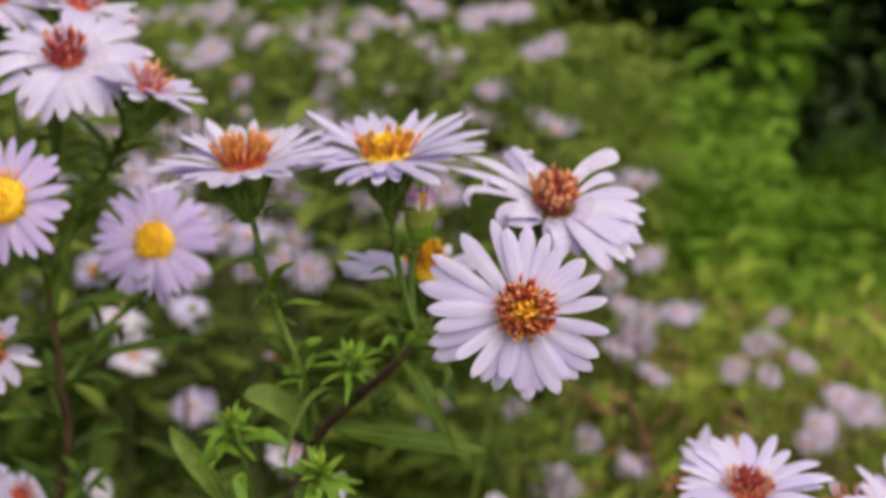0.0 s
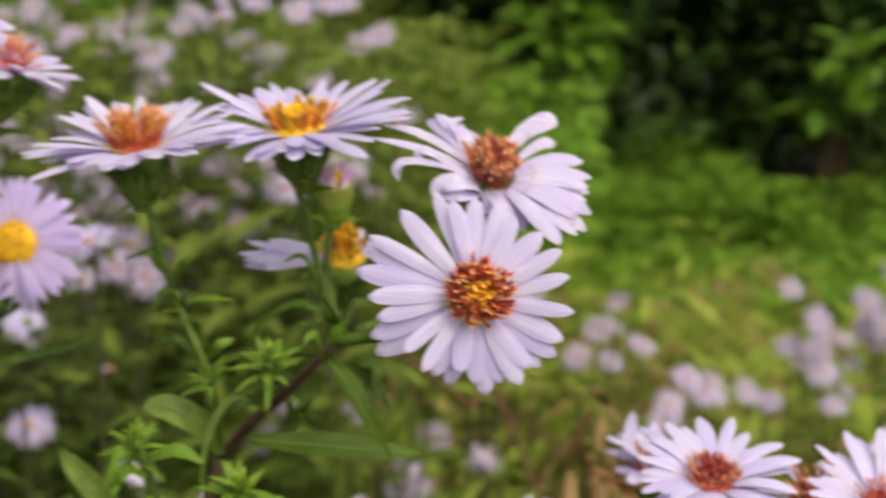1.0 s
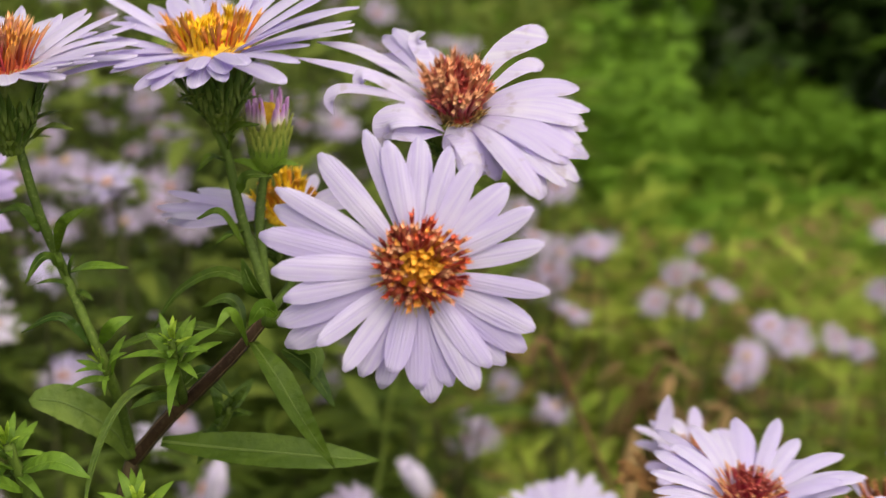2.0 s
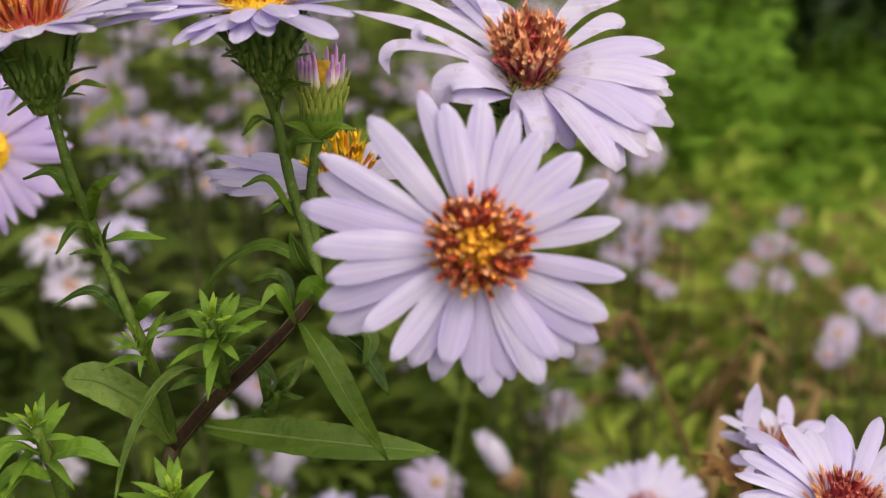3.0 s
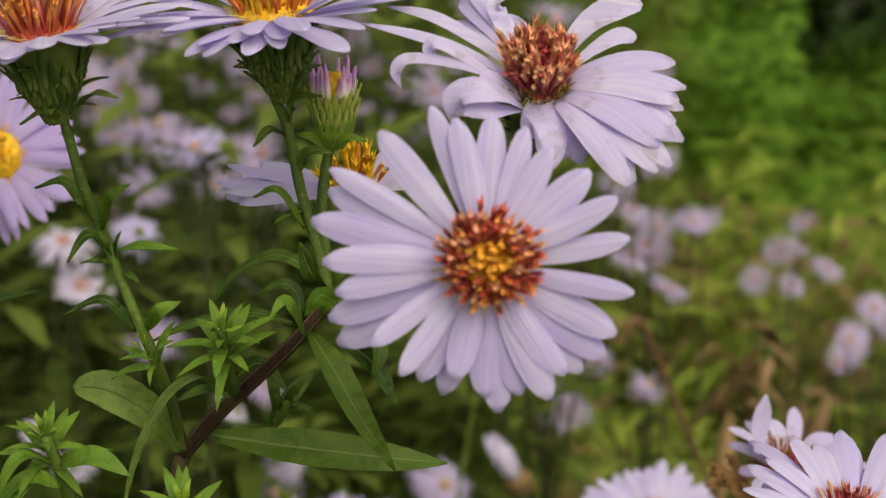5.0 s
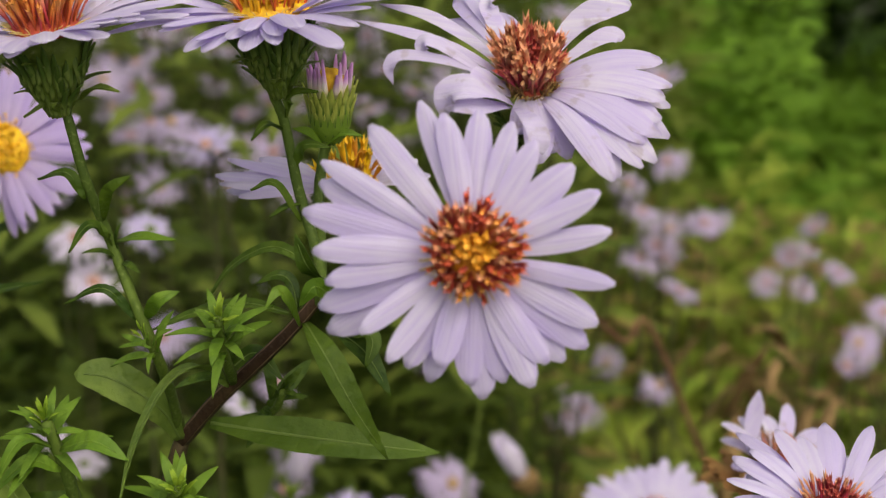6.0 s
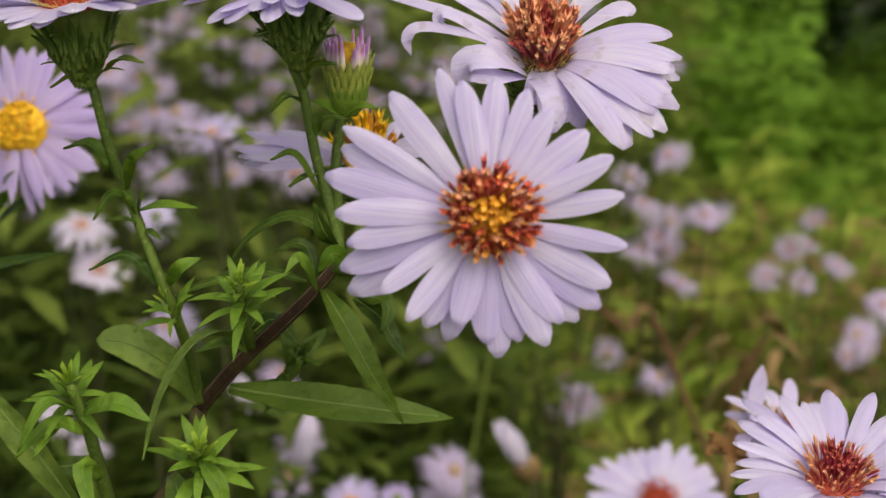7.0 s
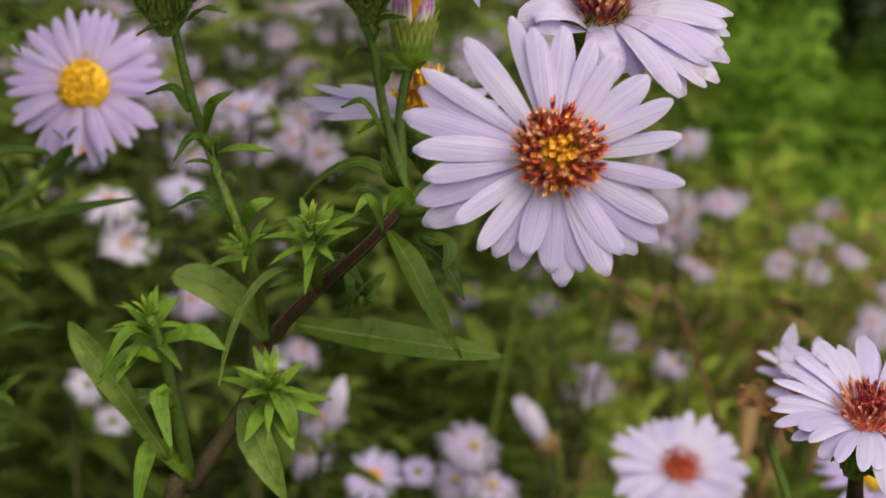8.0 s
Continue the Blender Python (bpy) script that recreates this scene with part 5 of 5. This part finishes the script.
def weed_spot(rng):
    while True:
        y = rng.uniform(0.7, 6.0)
        x = rng.uniform(-2.9, 4.6)
        rim = math.hypot((x - 0.9) / 3.2, (y - 3.4) / 2.5) - 0.80 - 0.35 * noise.noise(Vector((x * 0.9, y * 0.9, 7))) - 0.25 * noise.noise(Vector((x * 3.5, y * 3.5, 2)))
        if rim < 0 or rng.random() < 0.55 - 2.5 * rim:
            break
    top = 0.16 + 0.42 * max(noise.noise(Vector((x * 1.4, y * 1.4, 3))), 0) + 0.10 * noise.noise(Vector((x * 5, y * 5, 1)))
    if y > 4.2:
        top += 0.30 * max(noise.noise(Vector((x * 2.3, 8, 3))) + 0.15, 0)
    return Vector((x, y, max(rng.random() ** 0.5 * top, 0.01))), any_way(rng, 0.2)


tagged(new("weeds", mesh_of("weeds", *leaf_cloud(random.Random(7), 85000, weed_spot, 0.062, 0.36), LEAF_WEED)), "bright green low weeds covering the ground", "weeds", kind="stuff")


def stalk_spot(rng):
    y = rng.uniform(1.6, 2.8)
    x = rng.uniform(-0.32 * y + 0.2 * noise.noise(Vector((y * 5, 2, 2))), 0.155 * y)
    return Vector((x, y, rng.uniform(0.1, 0.9) + 0.08 * noise.noise(Vector((x * 4, y * 2, 0))))), any_way(rng, 0.3)


tagged(new("tall_weeds", mesh_of("tall_weeds", *leaf_cloud(random.Random(9), 9000, stalk_spot, 0.08, 0.22), LEAF_OLIVE)), "tall olive green weeds behind the aster bed", "weeds", kind="stuff")


def nettle_spot(rng):
    y = rng.uniform(2.6, 3.8)
    f = rng.random()
    x = (-0.2 + 0.43 * f) * y
    return Vector((x, y, rng.uniform(0.05, 0.95 - 0.30 * f) + 0.12 * noise.noise(Vector((x * 3, y * 2, 5))))), any_way(rng, 0.2)


tagged(new("nettles", mesh_of("nettles", *leaf_cloud(random.Random(10), 13000, nettle_spot, 0.07, 0.36), LEAF_WEED)), "stand of fresh green nettles", "weeds", kind="stuff")


def sprig(place, foot, seed, size, count):
    """A leafy shoot in front of the hedge: one arching stem and broad leaves round its end."""
    rng = random.Random(seed)
    o = Vector((foot[0], foot[1], 0))
    plant = thing("leafy_shoot", o, "arching shoot with broad bright green leaves", "shrub", "shoots before the hedge")
    tip = Vector(place) - o
    line = spline([Vector((0, 0, 0)), tip * 0.6 + Vector((0, 0, 0.15)), tip], 8)
    part("stem", mesh_of("stem", *tube(line, 0.006, 0.002, 6), STEM_BUSH), plant)

    def spot(r):
        d = Vector((r.gauss(0, 1), r.gauss(0, 1), r.gauss(0, 0.6))).normalized()
        return tip + d * size * r.random() ** 0.6, (d + any_way(r, 0)).normalized()

    part("leaves", mesh_of("leaves", *leaf_cloud(rng, count, spot, 0.11, 0.62), LEAF_NETTLE), plant)


sprig((0.92, 4.35, 0.80), (0.80, 4.5), 401, 0.16, 60)
sprig((1.85, 4.40, 0.72), (2.0, 4.6), 402, 0.09, 18)
sprig((1.78, 4.45, 0.58), (1.9, 4.7), 403, 0.08, 14)
sprig((0.55, 4.20, 0.62), (0.5, 4.4), 406, 0.20, 70)


def mid_spot(rng):
    y = rng.uniform(1.0, 2.6)
    x = rng.uniform(0.0, 0.5 * y + 0.2)
    return Vector((x, y, rng.random() ** 0.6 * max(0.36 + 0.34 * noise.noise(Vector((x * 4.5, y * 4.5, 2))) + 0.12 * noise.noise(Vector((x * 13, y * 13, 2))), 0.05))), any_way(rng, 0.4)


tagged(new("grass_tangle", mesh_of("grass_tangle", *leaf_cloud(random.Random(8), 11000, mid_spot, 0.09, 0.16), LEAF_GRASS)), "tangle of olive green stalks and leaves", "weeds", kind="stuff")


def hedge(x, y, seed, height, wide, low=0.15):
    """A shrub: several stems from one foot and a crown of leaves in uneven clumps."""
    rng = random.Random(seed)
    plant = thing("shrub", Vector((x, y, 0)), "dense dark green shrub in the hedge", "shrub", "hedge")
    clumps = []
    for k in range(7):
        a = rng.uniform(0, 2 * math.pi)
        tip = Vector((math.cos(a) * wide * rng.uniform(0.2, 0.9), math.sin(a) * wide * 0.6, height * rng.uniform(0.5, 1.0)))
        line = spline([Vector((rng.uniform(-.08, .08), rng.uniform(-.08, .08), 0)), tip * 0.5 + Vector((0, 0, 0.1)), tip], 6)
        part("stem", mesh_of("stem", *tube(line, 0.025, 0.006, 7), STEM_BROWN), plant)
        clumps += [(p, rng.uniform(0.12, 0.3)) for p in line[3:] if p.z > low]
    for _ in range(26):
        clumps.append((Vector((rng.uniform(-wide, wide), rng.uniform(-0.6, 0.5), rng.uniform(low, height))), rng.uniform(0.12, 0.32)))

    def spot(r):
        c, q = clumps[r.randrange(len(clumps))]
        d = Vector((r.gauss(0, 1), r.gauss(0, 1), r.gauss(0, 0.8))).normalized()
        return c + d * q * r.random() ** 0.4, (d + any_way(r, 0)).normalized()

    part("crown", mesh_of("crown", *leaf_cloud(rng, 6500, spot, 0.11, 0.55), LEAF_HEDGE), plant)
    return plant


for k in range(9):
    hedge(-2.6 + 0.95 * k, 5.6 + 0.25 * math.sin(k * 2.3), 300 + k, 2.6 + 0.3 * math.sin(k * 1.7), 0.75, 0.30)
for k in range(8):
    hedge(-2.4 + 1.1 * k, 6.5, 320 + k, 3.4, 0.9, 0.08)
for k in range(8):
    hedge(-2.6 + 1.25 * k, 7.5, 340 + k, 3.2, 1.0, 0.04)
